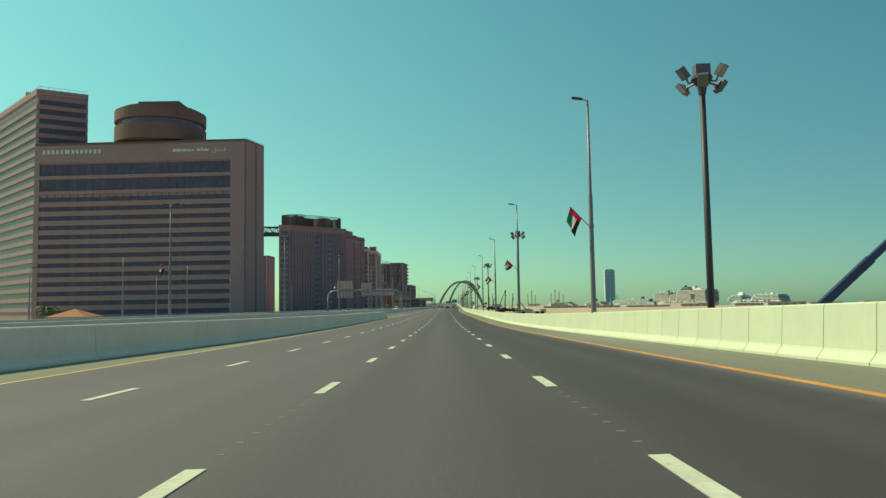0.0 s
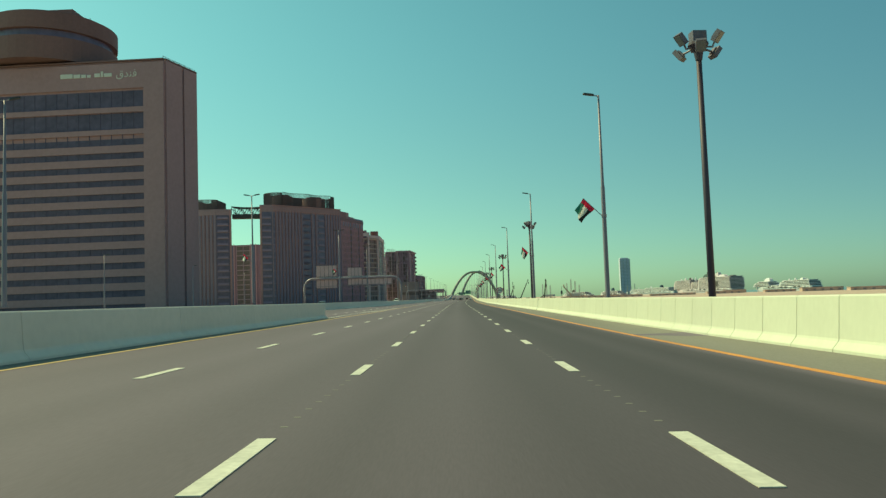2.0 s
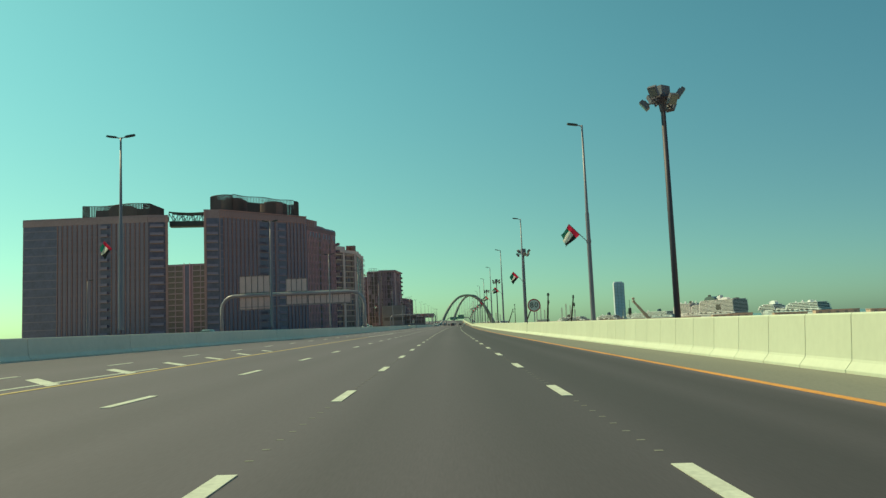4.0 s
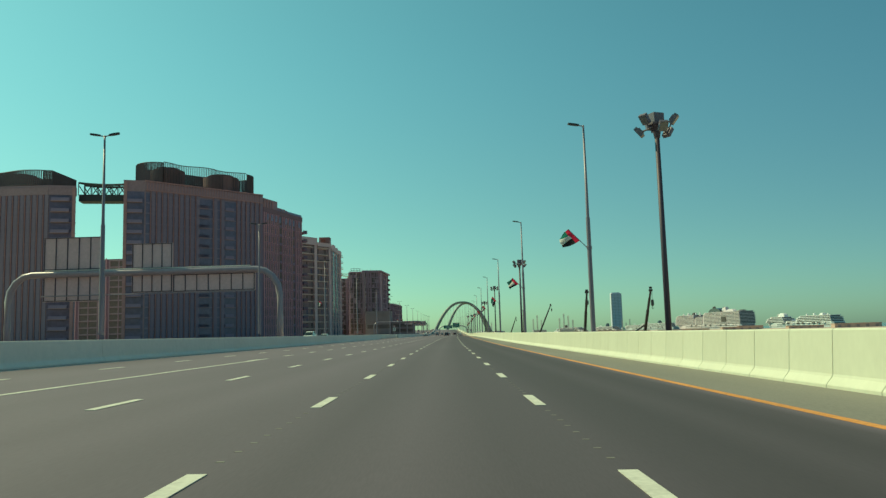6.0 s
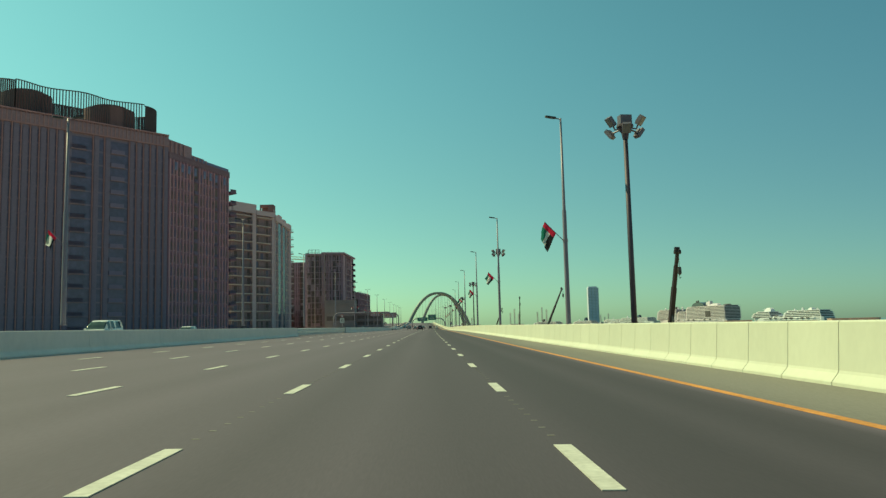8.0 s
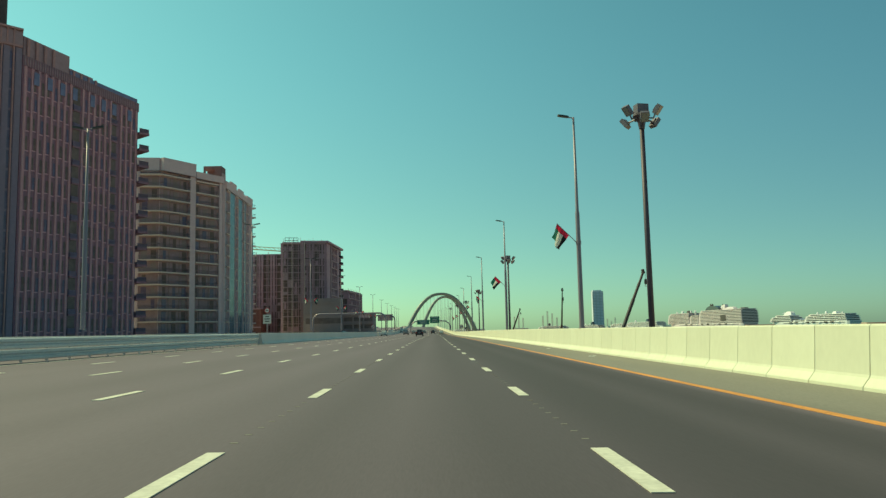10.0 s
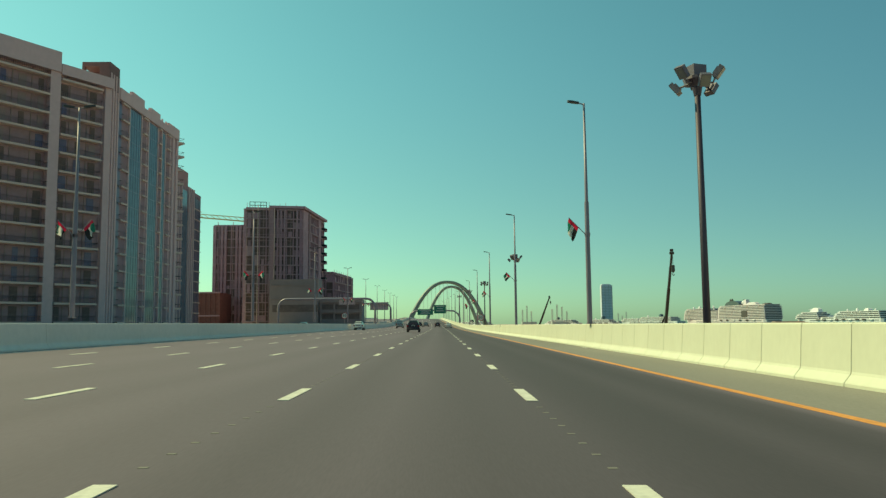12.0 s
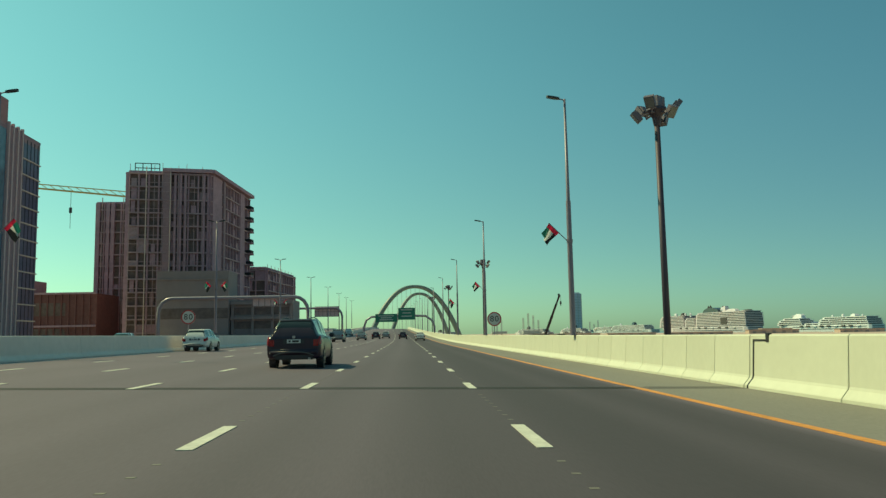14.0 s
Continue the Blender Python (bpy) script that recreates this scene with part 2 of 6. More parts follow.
CRANEYEL = mat("crane_yellow", (0.5, 0.36, 0.12), 0.6, vary=0.12)
BOOMDARK = mat("dark_maroon_boom_paint", (0.028, 0.016, 0.022), 0.5, 0.1, vary=0.2)
BOOMBLUE = mat("navy_boom_paint", (0.025, 0.035, 0.12), 0.4, 0.1, vary=0.2)
BOOMTAN = mat("rusty_tan_boom_paint", (0.5, 0.36, 0.29), 0.5, 0.1, vary=0.25)
SHIPDULL = mat("ship_dull_white_paint", (0.6, 0.53, 0.57), 0.6, big=0.02, small=0.3, vary=0.12)
SHIPWHITE = mat("ship_white_paint", (0.7, 0.68, 0.7), 0.5, big=0.02, small=0.3, vary=0.06)
QUAY = mat("tan_quay_concrete", (0.52, 0.36, 0.3), 0.9, big=0.02, small=0.2, vary=0.25)
SHIPBLUE = mat("ship_dark_blue_paint", (0.05, 0.08, 0.16), 0.5, big=0.02, small=0.3, vary=0.15)
SHIPGREY = mat("ship_grey_paint", (0.06, 0.05, 0.05), 0.6, big=0.02, small=0.3, vary=0.15)
SHIPWIN = glass("ship_window_glass", (0.04, 0.05, 0.07), 0.2)
# distance haze on the skyscraper is put into these two paler colours
HAZEBLUE = mat("hazed_blue_facade", (0.66, 0.64, 0.74), 0.5, big=0.01, small=0.1, vary=0.12)
HAZEGLASS = mat("hazed_window_band", (0.34, 0.36, 0.44), 0.4, big=0.01, small=0.1, vary=0.12)
STEELGREY = mat("painted_grey_steel", (0.4, 0.41, 0.4), 0.5, 0.1, big=0.05, small=0.5, vary=0.1)
LEAF = mat("palm_leaf", (0.07, 0.09, 0.035), 0.7, small=4, vary=0.35)
BARK = mat("palm_bark", (0.2, 0.14, 0.09), 0.9, small=8, vary=0.3)


# ---- helpers of this scene ----
def box(bm, x0, x1, y0, y1, z0, z1, m=None):
    v = [bm.verts.new((x, y, z)) for z in (z0, z1) for y in (y0, y1) for x in (x0, x1)]
    if m is not None:
        for q in v:
            q.co = m @ q.co
    for a in ((0, 2, 3, 1), (4, 5, 7, 6), (0, 1, 5, 4), (2, 6, 7, 3), (0, 4, 6, 2), (1, 3, 7, 5)):
        bm.faces.new([v[i] for i in a])


def prism(bm, poly, z0, z1):
    lo = [bm.verts.new((x, y, z0)) for x, y in poly]
    hi = [bm.verts.new((x, y, z1)) for x, y in poly]
    n = len(poly)
    bm.faces.new(hi)
    bm.faces.new(lo[::-1])
    for i in range(n):
        bm.faces.new((lo[i], lo[(i + 1) % n], hi[(i + 1) % n], hi[i]))


def tube(bm, places, radii, sides=10, cap=True):
    rings = []
    for i, p in enumerate(places):
        p = Vector(p)
        a, b = Vector(places[max(0, i - 1)]), Vector(places[min(len(places) - 1, i + 1)])
        q = (b - a).to_track_quat("Z", "Y")
        r = radii[i] if hasattr(radii, "__len__") else radii
        rings.append([bm.verts.new(p + q @ Vector((r * math.cos(2 * math.pi * k / sides), r * math.sin(2 * math.pi * k / sides), 0))) for k in range(sides)])
    for a, b in zip(rings, rings[1:]):
        for k in range(sides):
            bm.faces.new((a[k], a[(k + 1) % sides], b[(k + 1) % sides], b[k]))
    if cap:
        bm.faces.new(rings[0][::-1])
        bm.faces.new(rings[-1])


def mesh_of(bm, name, material, shade=False):
    me = bpy.data.meshes.new(name)
    bmesh.ops.recalc_face_normals(bm, faces=bm.faces) if len(bm.faces) < 20000 else None
    bm.to_mesh(me)
    bm.free()
    for one in (material if isinstance(material, (list, tuple)) else [material]):
        me.materials.append(one)
    if shade:
        for p in me.polygons:
            p.use_smooth = True
    return me


def part(name, bm, material, parent=None, label="", smooth_shade=False):
    ob = new(name, mesh_of(bm, name, material, smooth_shade))
    if parent is not None:
        ob.parent = parent
    return tagged(ob, label)


def thing(name, at, label, category, group="", kind="", turn=0):
    ob = new(name)
    ob.matrix_world = pose(*at, 0, 0, turn)
    return tagged(ob, label, category, group, kind)


# ---- ground, sea, road ----
bm = bmesh.new()
prism(bm, [(-4500, -2500), (47, -2500), (47, 4800), (-4500, 4800)], -13.0, -2.2)
tagged(part("ground", bm, SAND), "dusty sand-coloured open ground beside the highway", "ground", kind="structure")
bm = bmesh.new()
prism(bm, [(47.0, -2500), (4500, -2500), (4500, 4800), (47.0, 4800)], -13.0, -9.5)
tagged(part("water", bm, WATER), "calm grey-green sea water of the harbour", "water", kind="structure")

bm = bmesh.new()
prism(bm, [(48.0, -2400), (585.0, -2400), (585.0, 4700), (48.0, 4700)], -13.0, -7.0)
tagged(part("quay", bm, QUAY), "long tan concrete quay along the harbour", "quay", kind="structure")

bm = bmesh.new()
# offset and tone: wheel wear, with windscreen glare painted into the left lanes
TRACKS_GLARE = [(-53.0, 1.15), (-50.0, 1.15), (-17.0, 1.2), (-14.3, 1.14), (-11.78, 1.361), (-10.26, 1.253), (-8.55, 1.361), (-6.935, 1.21), (-5.201, 1.318), (-4.37, 1.145), (-3.467, 1.253), (-2.565, 1.08), (-1.734, 1.08), (-0.95, 0.86), (-0.095, 1.02), (0.855, 0.711), (1.71, 0.729), (2.28, 0.547), (3.04, 0.492), (3.61, 0.638), (4.275, 0.492), (4.845, 0.638), (5.225, 1.45), (7.22, 1.75), (10.26, 1.6), (13.11, 1.0)]
EDGES = [t[0] for t in TRACKS_GLARE[1:-1]]
last = None
for i in range(0, 195):
    y = -120 + 8.0 * i
    row = [bm.verts.new(on_road(e, y)) for e in EDGES]
    row = [bm.verts.new(on_road(EDGES[0] - 3, y) * Vector((1, 1, 0)) + Vector((0, 0, -2.6)))] + row + [bm.verts.new(on_road(EDGES[-1] + 3, y) * Vector((1, 1, 0)) + Vector((0, 0, -2.6)))]
    row.insert(1, bm.verts.new(row[0].co))
    if last:
        for k in range(len(row) - 1):
            if k != 0:
                bm.faces.new((last[k], last[k + 1], row[k + 1], row[k]))
    last = row
bmesh.ops.remove_doubles(bm, verts=bm.verts, dist=0.0001)
wear_glare_layer = bm.verts.layers.float.new("track_glare")
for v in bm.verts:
    v[wear_glare_layer] = float(np.interp(v.co.x - smooth(v.co.y, KX), [t[0] for t in TRACKS_GLARE], [t[1] for t in TRACKS_GLARE]))
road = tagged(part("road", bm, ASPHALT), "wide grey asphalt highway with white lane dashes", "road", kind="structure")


def taper(ys, offs):
    return lambda y: float(np.interp(y, ys, offs))


def line(y0, y1, off, wide, material, label=""):
    b = bmesh.new()
    last = None
    n = int((y1 - y0) / 6) + 1
    for i in range(n + 1):
        y = y0 + (y1 - y0) * i / n
        ring = []
        for dx, dz in ((-wide / 2, 0.0), (-wide / 2, 0.007), (wide / 2, 0.007), (wide / 2, 0.0)):
            ring.append(b.verts.new(on_road(off(y) + dx, y, dz + 0.001)))
        if last:
            for k in range(3):
                b.faces.new((last[k], last[k + 1], ring[k + 1], ring[k]))
        last = ring
    return part("edge_line", b, material, road, label)


RIGHT_WALL = taper([0, 50, 80, 130, 220], [7.53, 7.42, 7.25, 7.22, 7.53])
LEFT_WALL = taper([20, 36, 52, 92, 131], [-11.0, -10.0, -9.45, -9.3, -9.35])
MEDIAN = taper([60, 100, 153, 200, 235, 300, 540], [-26.0, -23.6, -21.4, -17.9, -15.5, -15.2, -14.9])
EDGE_LINE = taper([0, 50, 120, 220], [5.28, 5.36, 5.2, 5.24])
LEFT_LINE = taper([0, 230, 265], [-8.6, -8.55, -8.4])
b = bmesh.new()
last = None
for i in range(0, 301):
    y = -60 + 4.0 * i
    pair = (b.verts.new(on_road(EDGE_LINE(y) + 0.09, y, 0.004)), b.verts.new(on_road(RIGHT_WALL(y) + 0.03, y, 0.004)))
    if last:
        b.faces.new((last[0], last[1], pair[1], pair[0]))
    last = pair
part("road_shoulder", b, SHOULDER, road, "dusty pale asphalt shoulder along the barrier")
b = bmesh.new()
last = None
for i in range(0, 49):
    y = -60 + 4.0 * i
    pair = (b.verts.new(on_road(LEFT_WALL(y) - 0.03, y, 0.004)), b.verts.new(on_road(LEFT_LINE(y) - 0.08, y, 0.004)))
    if last:
        b.faces.new((last[0], last[1], pair[1], pair[0]))
    last = pair
part("road_shoulder", b, SHOULDER, road, "dusty pale asphalt shoulder along the barrier")
line(-120, 900, EDGE_LINE, 0.16, PAINT_Y, "worn orange-yellow edge line")
line(-120, 232, LEFT_LINE, 0.15, PAINT_WARM, "thin faded yellow edge line")
line(232, 265, LEFT_LINE, 0.15, PAINT)
# the gore where the slip road joins: a white line and slanting bars
line(131.5, 176, taper([131, 147, 176], [-9.4, -9.9, -9.0]), 0.14, PAINT)
for k in range(9):
    y = 156.5 + 4.2 * k
    a, c = LEFT_LINE(y) - 0.2, LEFT_LINE(y) - 2.6 + 0.16 * k
    b = bmesh.new()
    v = [b.verts.new(on_road(o, yy, 0.006)) for o, yy in ((a, y), (c, y + 2.6), (c, y + 3.2), (a, y + 0.6))]
    b.faces.new(v)
    part("gore_bar", b, PAINT, road, "slanting white gore bar")
line(140, 900, lambda y: MEDIAN(y) + 0.45, 0.15, PAINT)
line(-120, 900, taper([0], [-20.6]), 0.15, PAINT)
line(-120, 900, taper([0], [-46.5]), 0.15, PAINT)
# darker joints that cross the road
for y, far in ((148.2, None), (229.5, None), (225.9, -8.8), (549.7, None)):
    for k, dy in enumerate((0.0, 0.34)):
        b = bmesh.new()
        pts = [on_road(o, y + dy + s, 0.004) for s in (0, 0.2) for o in (MEDIAN(y), far or -5.0, far + 0.2 if far else RIGHT_WALL(y))]
        v = [b.verts.new(p) for p in pts]
        b.faces.new((v[0], v[1], v[4], v[3]))
        b.faces.new((v[1], v[2], v[5], v[4]))
        part("expansion_joint", b, JOINT, road, "dark rubber bridge joint across the road")


# ---- shared pieces ----
BOXES = {}


def piece(name, parent, size, m, material):
    """A box of that size, centred on m, as a part of parent; equal boxes share one mesh."""
    key = (name, tuple(round(s, 2) for s in size), material.name)
    if key not in BOXES:
        b = bmesh.new()
        x, y, z = (s / 2 for s in size)
        box(b, -x, x, -y, y, -z, z)
        BOXES[key] = mesh_of(b, name, material)
    ob = new(name, BOXES[key])
    ob.parent = parent
    ob.matrix_world = m
    return ob


def wall_frame(p, q):
    """From a corner p to a corner q of a plan walked anticlockwise: x along the wall, y into the house, z up. And the length."""
    d = Vector((q[0] - p[0], q[1] - p[1], 0))
    n = d.length
    d /= n
    m = Matrix.Identity(4)
    m.col[0][:3], m.col[1][:3], m.col[2][:3], m.col[3][:3] = d, Vector((-d.y, d.x, 0)), Vector((0, 0, 1)), Vector((p[0], p[1], 0))
    return m, n


def on_wall(m, u, out, z):
    return m @ Matrix.Translation((u, -out, z))


def bands(parent, p, q, levels, tall, deep, material, u0=0.0, u1=0.0, name="floor_band"):
    m, n = wall_frame(p, q)
    for z in levels:
        piece(name, parent, (n - u0 - u1, deep, tall), on_wall(m, (u0 + n - u1) / 2, deep / 2, z), material)


def piers(parent, p, q, us, wide, deep, z0, z1, material, name="pier"):
    m, n = wall_frame(p, q)
    for u in us:
        piece(name, parent, (wide, deep, z1 - z0), on_wall(m, u, deep / 2, (z0 + z1) / 2), material)


RAILS = {}


def rail_frame(wide, deep, solid):
    """A railing round three sides of a balcony, bars and rails in one welded frame."""
    x, y0, y1 = wide / 2 - 0.06, -deep / 2 + 0.06, deep / 2
    k = max(2, int(wide / 0.35))
    at = [(-x, y1), (-x, y1 - 0.05), (-x, y0)]
    for i in range(k + 1):
        c = -x + 2 * x * i / k
        at += [(c - 0.025, y0), (c + 0.025, y0)] if 0 < i < k else []
    at += [(x, y0), (x, y1 - 0.05), (x, y1)]
    b = bmesh.new()
    cols = [[b.verts.new((px, py, z)) for z in (0.12, 0.2, 0.98, 1.06)] for px, py in at]
    for i, (p, q) in enumerate(zip(cols, cols[1:])):
        bar = solid or math.hypot(at[i + 1][0] - at[i][0], at[i + 1][1] - at[i][1]) < 0.06
        for j in range(3):
            if j != 1 or bar:
                b.faces.new((p[j], q[j], q[j + 1], p[j + 1]))
    bmesh.ops.solidify(b, geom=list(b.faces), thickness=0.04)
    return b


def balconies(parent, p, q, u, wide, levels, deep, slab, rail, tall=0.25, solid=False):
    """A stack of balconies on a wall, each a slab with its railing under it."""
    m, n = wall_frame(p, q)
    for z in levels:
        s = piece("balcony", parent, (wide, deep, tall), on_wall(m, u, deep / 2, z), slab)
        key = (round(wide, 2), round(deep, 2), rail.name, solid)
        if key not in RAILS:
            RAILS[key] = mesh_of(rail_frame(wide, deep, solid), "railing", rail)
        r = new("railing", RAILS[key])
        r.parent = s


def house(name, polys, label, base=-2.2, category="building", group=""):
    """A building: an empty at its base and one wall body for each (plan, top, material)."""
    x, y = polys[0][0][0]
    top = thing(name, (x, y, base), label, category, group)
    for poly, z1, material in polys:
        b = bmesh.new()
        prism(b, [(a - x, c - y) for a, c in poly], 0.0, z1 - base)
        part("wall", b, material, top)
        b = bmesh.new()
        cx, cy = sum(a for a, c in poly) / len(poly), sum(c for a, c in poly) / len(poly)
        prism(b, [(cx + (a - cx) * 1.004 - x, cy + (c - cy) * 1.004 - y) for a, c in poly], z1 - base + 0.004, z1 - base + 0.5)
        part("roof_edge", b, material, top)
    return top


def levels(z0, step, count):
    return [z0 + step * i for i in range(count)]


def rod(name, parent, a, b, r, material, sides=8):
    k = bmesh.new()
    inv = parent.matrix_world.inverted() if parent is not None else Matrix.Identity(4)
    tube(k, [inv @ Vector(a), inv @ Vector(b)], r, sides)
    return part(name, k, material, parent)


def text_mesh(body, size, material, name, thick=0.004):
    cu = bpy.data.curves.new(name, "FONT")
    cu.body, cu.size, cu.extrude = body, size, thick
    cu.align_x, cu.align_y = "CENTER", "CENTER"
    tmp = bpy.data.objects.new("tmp", cu)
    scene.collection.objects.link(tmp)
    me = bpy.data.meshes.new_from_object(tmp.evaluated_get(bpy.context.evaluated_depsgraph_get()))
    bpy.data.objects.remove(tmp)
    me.materials.clear()
    me.materials.append(material)
    return me


bpy.context.view_layer.update()

# ---- the hotel ----
H = [(-129.0, 238.3), (-62.6, 236.0), (-59.6, 246.8), (-69.0, 262.0), (-129.0, 262.0)]
hotel = house("hotel", [(H, 53.0, HOTEL)], "large brown stone-clad slab hotel with bands of smoked windows")
bpy.context.view_layer.update()
m, n = wall_frame(H[0], H[1])
bands(hotel, H[0], H[1], [45.4, 40.6], 3.5, 0.05, HOTELGLASS, 1.6, 4.4, "window_band")
bands(hotel, H[0], H[1], [50.3], 5.4, 0.5, HOTEL, 0.0, 0.0, "parapet")
bands(hotel, H[0], H[1], [43.0, 38.2], 1.1, 0.5, HOTEL, 1.6, 4.4)
LV = levels(-0.6, 2.93, 13)
bands(hotel, H[0], H[1], [z + 1.46 for z in LV], 1.5, 0.05, HOTELGLASS, 1.6, 4.4, "window_band")
bands(hotel, H[0], H[1], LV, 1.55, 0.4, HOTEL, 1.6, 4.4)
piers(hotel, H[0], H[1], [0.8], 1.6, 0.5, -2.2, 47.6, HOTEL)
piers(hotel, H[0], H[1], [n - 2.2], 4.4, 0.5, -2.2, 47.6, HOTEL)
piers(hotel, H[0], H[1], [4.0 + 2.42 * i for i in range(25)], 0.12, 0.12, -2.0, 47.0, HOTELGLASS, "mullion")
m2, n2 = wall_frame(H[1], H[2])
piers(hotel, H[1], H[2], [n2 * 0.27], n2 * 0.5, 0.35, -2.2, 53.4, HOTEL, "end_wall_panel")
piers(hotel, H[1], H[2], [n2 * 0.79], n2 * 0.42, 0.35, -2.2, 53.4, HOTEL, "end_wall_panel")
piers(hotel, H[1], H[2], [n2 * 0.55], 0.25, 0.05, -2.2, 53.0, DARK, "wall_joint")
# plain bars in place of the sign's lettering
x = 2.6
for wide in (0.9, 0.9, 0.9, 0.8, 0.8, 1.6, 0.9, 0.8, 0.9, 0.8, 0.9, 0.9, 0.8):
    piece("sign_letter", hotel, (wide, 0.15, 1.25), on_wall(m, x + wide / 2, 0.58, 51.0), SIGNWHITE)
    x += wide + 0.55
for x, wide, tall in ((22.5, 2.7, 0.95), (19.6, 1.5, 0.8), (17.9, 1.0, 0.7), (16.6, 0.8, 0.6), (15.0, 1.2, 0.8), (13.6, 0.5, 1.2), (12.9, 1.7, 0.75)):
    piece("sign_letter", hotel, (wide, 0.15, tall), on_wall(m, n - x + wide / 2, 0.58, 50.25 + tall / 2), SIGNWHITE)
# the Arabic word for hotel, in its joined letter forms
word = new("sign_word", text_mesh("\ufed5\ufeaa\ufee8\ufed3", 2.2, SIGNWHITE, "sign_word", 0.05))
word.parent = hotel
word.matrix_world = on_wall(m, n - 8.0, 0.52, 50.7) @ pose(0, 0, 0, 90, 0, 0)
# roof rail
for i in range(7):
    a = m2 @ Vector((n2 * i / 6.0, 0.2, 53.5))
    rod("roof_rail_post", hotel, a, a + Vector((0, 0, 0.9)), 0.05, DARK, 5)
rod("roof_rail", hotel, m2 @ Vector((0, 0.2, 54.3)), m2 @ Vector((n2, 0.2, 54.3)), 0.05, DARK, 5)
# round restaurant on the roof
CX, CY = -92.9, 247.0
for name, r, z0, z1, material in (("drum_neck", 9.5, 53.0, 54.6, DRUM), ("drum_ring", 14.1, 54.4, 59.3, DRUM), ("drum_window", 13.1, 59.3, 61.0, BLUEGLASS),
                                  ("drum_ring", 14.1, 61.0, 64.5, DRUM), ("drum_roof", 12.6, 64.5, 65.3, DRUM)):
    b = bmesh.new()
    o = hotel.matrix_world.translation
    prism(b, [(CX - o.x + r * math.cos(a * math.pi / 24), CY - o.y + r * math.sin(a * math.pi / 24)) for a in range(48)], z0 - o.z, z1 - o.z)
    part(name, b, material, hotel)
piece("plant_room", hotel, (13.0, 10.0, 3.0), Matrix.Translation((CX + 1.0, CY, 66.4)), DRUM)
bands(hotel, H[0], H[1], [53.65], 0.3, 0.56, DRUM, 0.0, 0.0, "parapet_cap")
bands(hotel, H[1], H[2], [53.65], 0.3, 0.4, DRUM, 0.0, 0.0, "parapet_cap")
for dx, h in ((8.5, 2.2), (11.0, 1.4)):
    rod("aerial", hotel, (CX + dx, CY - 4, 64.6), (CX + dx, CY - 4, 64.6 + h), 0.07, DARK, 5)

# ---- tower behind the hotel ----
W = [(-131.0, 242.5), (-118.6, 250.5), (-147.0, 281.0), (-162.0, 274.0)]
tower = house("residential_tower", [(W, 71.6, HOTEL)], "tall brown tower with bands of dark windows behind the hotel")
bpy.context.view_layer.update()
for p, q in ((W[0], W[1]), (W[3], W[0])):
    LV = levels(2.0, 3.1, 22)
    bands(tower, p, q, [z + 1.5 for z in LV], 1.7, 0.05, HOTELGLASS, 0.6, 0.6, "window_band")
    bands(tower, p, q, LV, 1.3, 0.4, HOTEL, 0.0, 0.0)
    bands(tower, p, q, [71.9], 1.8, 0.4, HOTEL, 0.0, 0.0, "parapet")
    m, n = wall_frame(p, q)
    for i in range(int(n / 2)):
        a = m @ Vector((1 + i * 2.0, 0.3, 72.4))
        rod("roof_rail_post", tower, a, a + Vector((0, 0, 1.2)), 0.06, PALEEDGE, 5)
    rod("roof_rail", tower, m @ Vector((0, 0.3, 73.8)), m @ Vector((n, 0.3, 73.8)), 0.07, PALEEDGE, 5)
piece("plant_room", tower, (9, 9, 3.0), Matrix.Translation((-139.0, 258.0, 73.2)) @ pose(0, 0, 0, 0, 0, 35), PALEEDGE)


# ---- dark apartment blocks with the sky bridge ----
def fins(parent, p, q, u0, u1, step, z0, z1):
    k = max(1, int((u1 - u0) / step))
    us = [u0 + (u1 - u0) * (i + 0.5) / k for i in range(k + 1) if u0 + (u1 - u0) * (i + 0.5) / k < u1]
    piers(parent, p, q, us, 0.2, 0.45, z0, z1, BROWN, "fin")
    piers(parent, p, q, [u + step * 0.5 for u in us if u + step * 0.5 < u1], step * 0.62, 0.22, z0, z1, SLATE, "wall_strip")


def screen(parent, pts, z0, z1, half=0.12):
    """A curved roof screen of slats between two rails."""
    inv = parent.matrix_world.inverted()
    for z in (z0 + 0.4, z1):
        b = bmesh.new()
        tube(b, [inv @ Vector((x, y, z)) for x, y in pts], 0.14, 6)
        part("screen_rail", b, SCREEN, parent)
    b = bmesh.new()
    for (ax, ay), (bx, by) in zip(pts, pts[1:]):
        d = math.hypot(bx - ax, by - ay)
        k = max(1, int(d / 0.42))
        for i in range(k):
            t = i / k
            c = inv @ Vector((ax + (bx - ax) * t, ay + (by - ay) * t, 0))
            box(b, c.x - half, c.x + half, c.y - 0.05, c.y + 0.05, z0 - parent.matrix_world.translation.z, z1 - parent.matrix_world.translation.z)
    tagged(part("screen_slats", b, SCREEN, parent), kind="stuff")


def drum(parent, x, y, r, z0, z1, material=DRUM):
    b = bmesh.new()
    o = parent.matrix_world.translation
    ring = [(x - o.x + r * math.cos(a * math.pi / 14), y - o.y + r * math.sin(a * math.pi / 14)) for a in range(28)]
    prism(b, ring, z0 - o.z, z1 - o.z)
    prism(b, [(x - o.x + (c - x + o.x) * 0.7, y - o.y + (d - y + o.y) * 0.7) for c, d in ring], z1 - o.z + 0.003, z1 - o.z + 0.9)
    part("plant_room", b, material, parent)


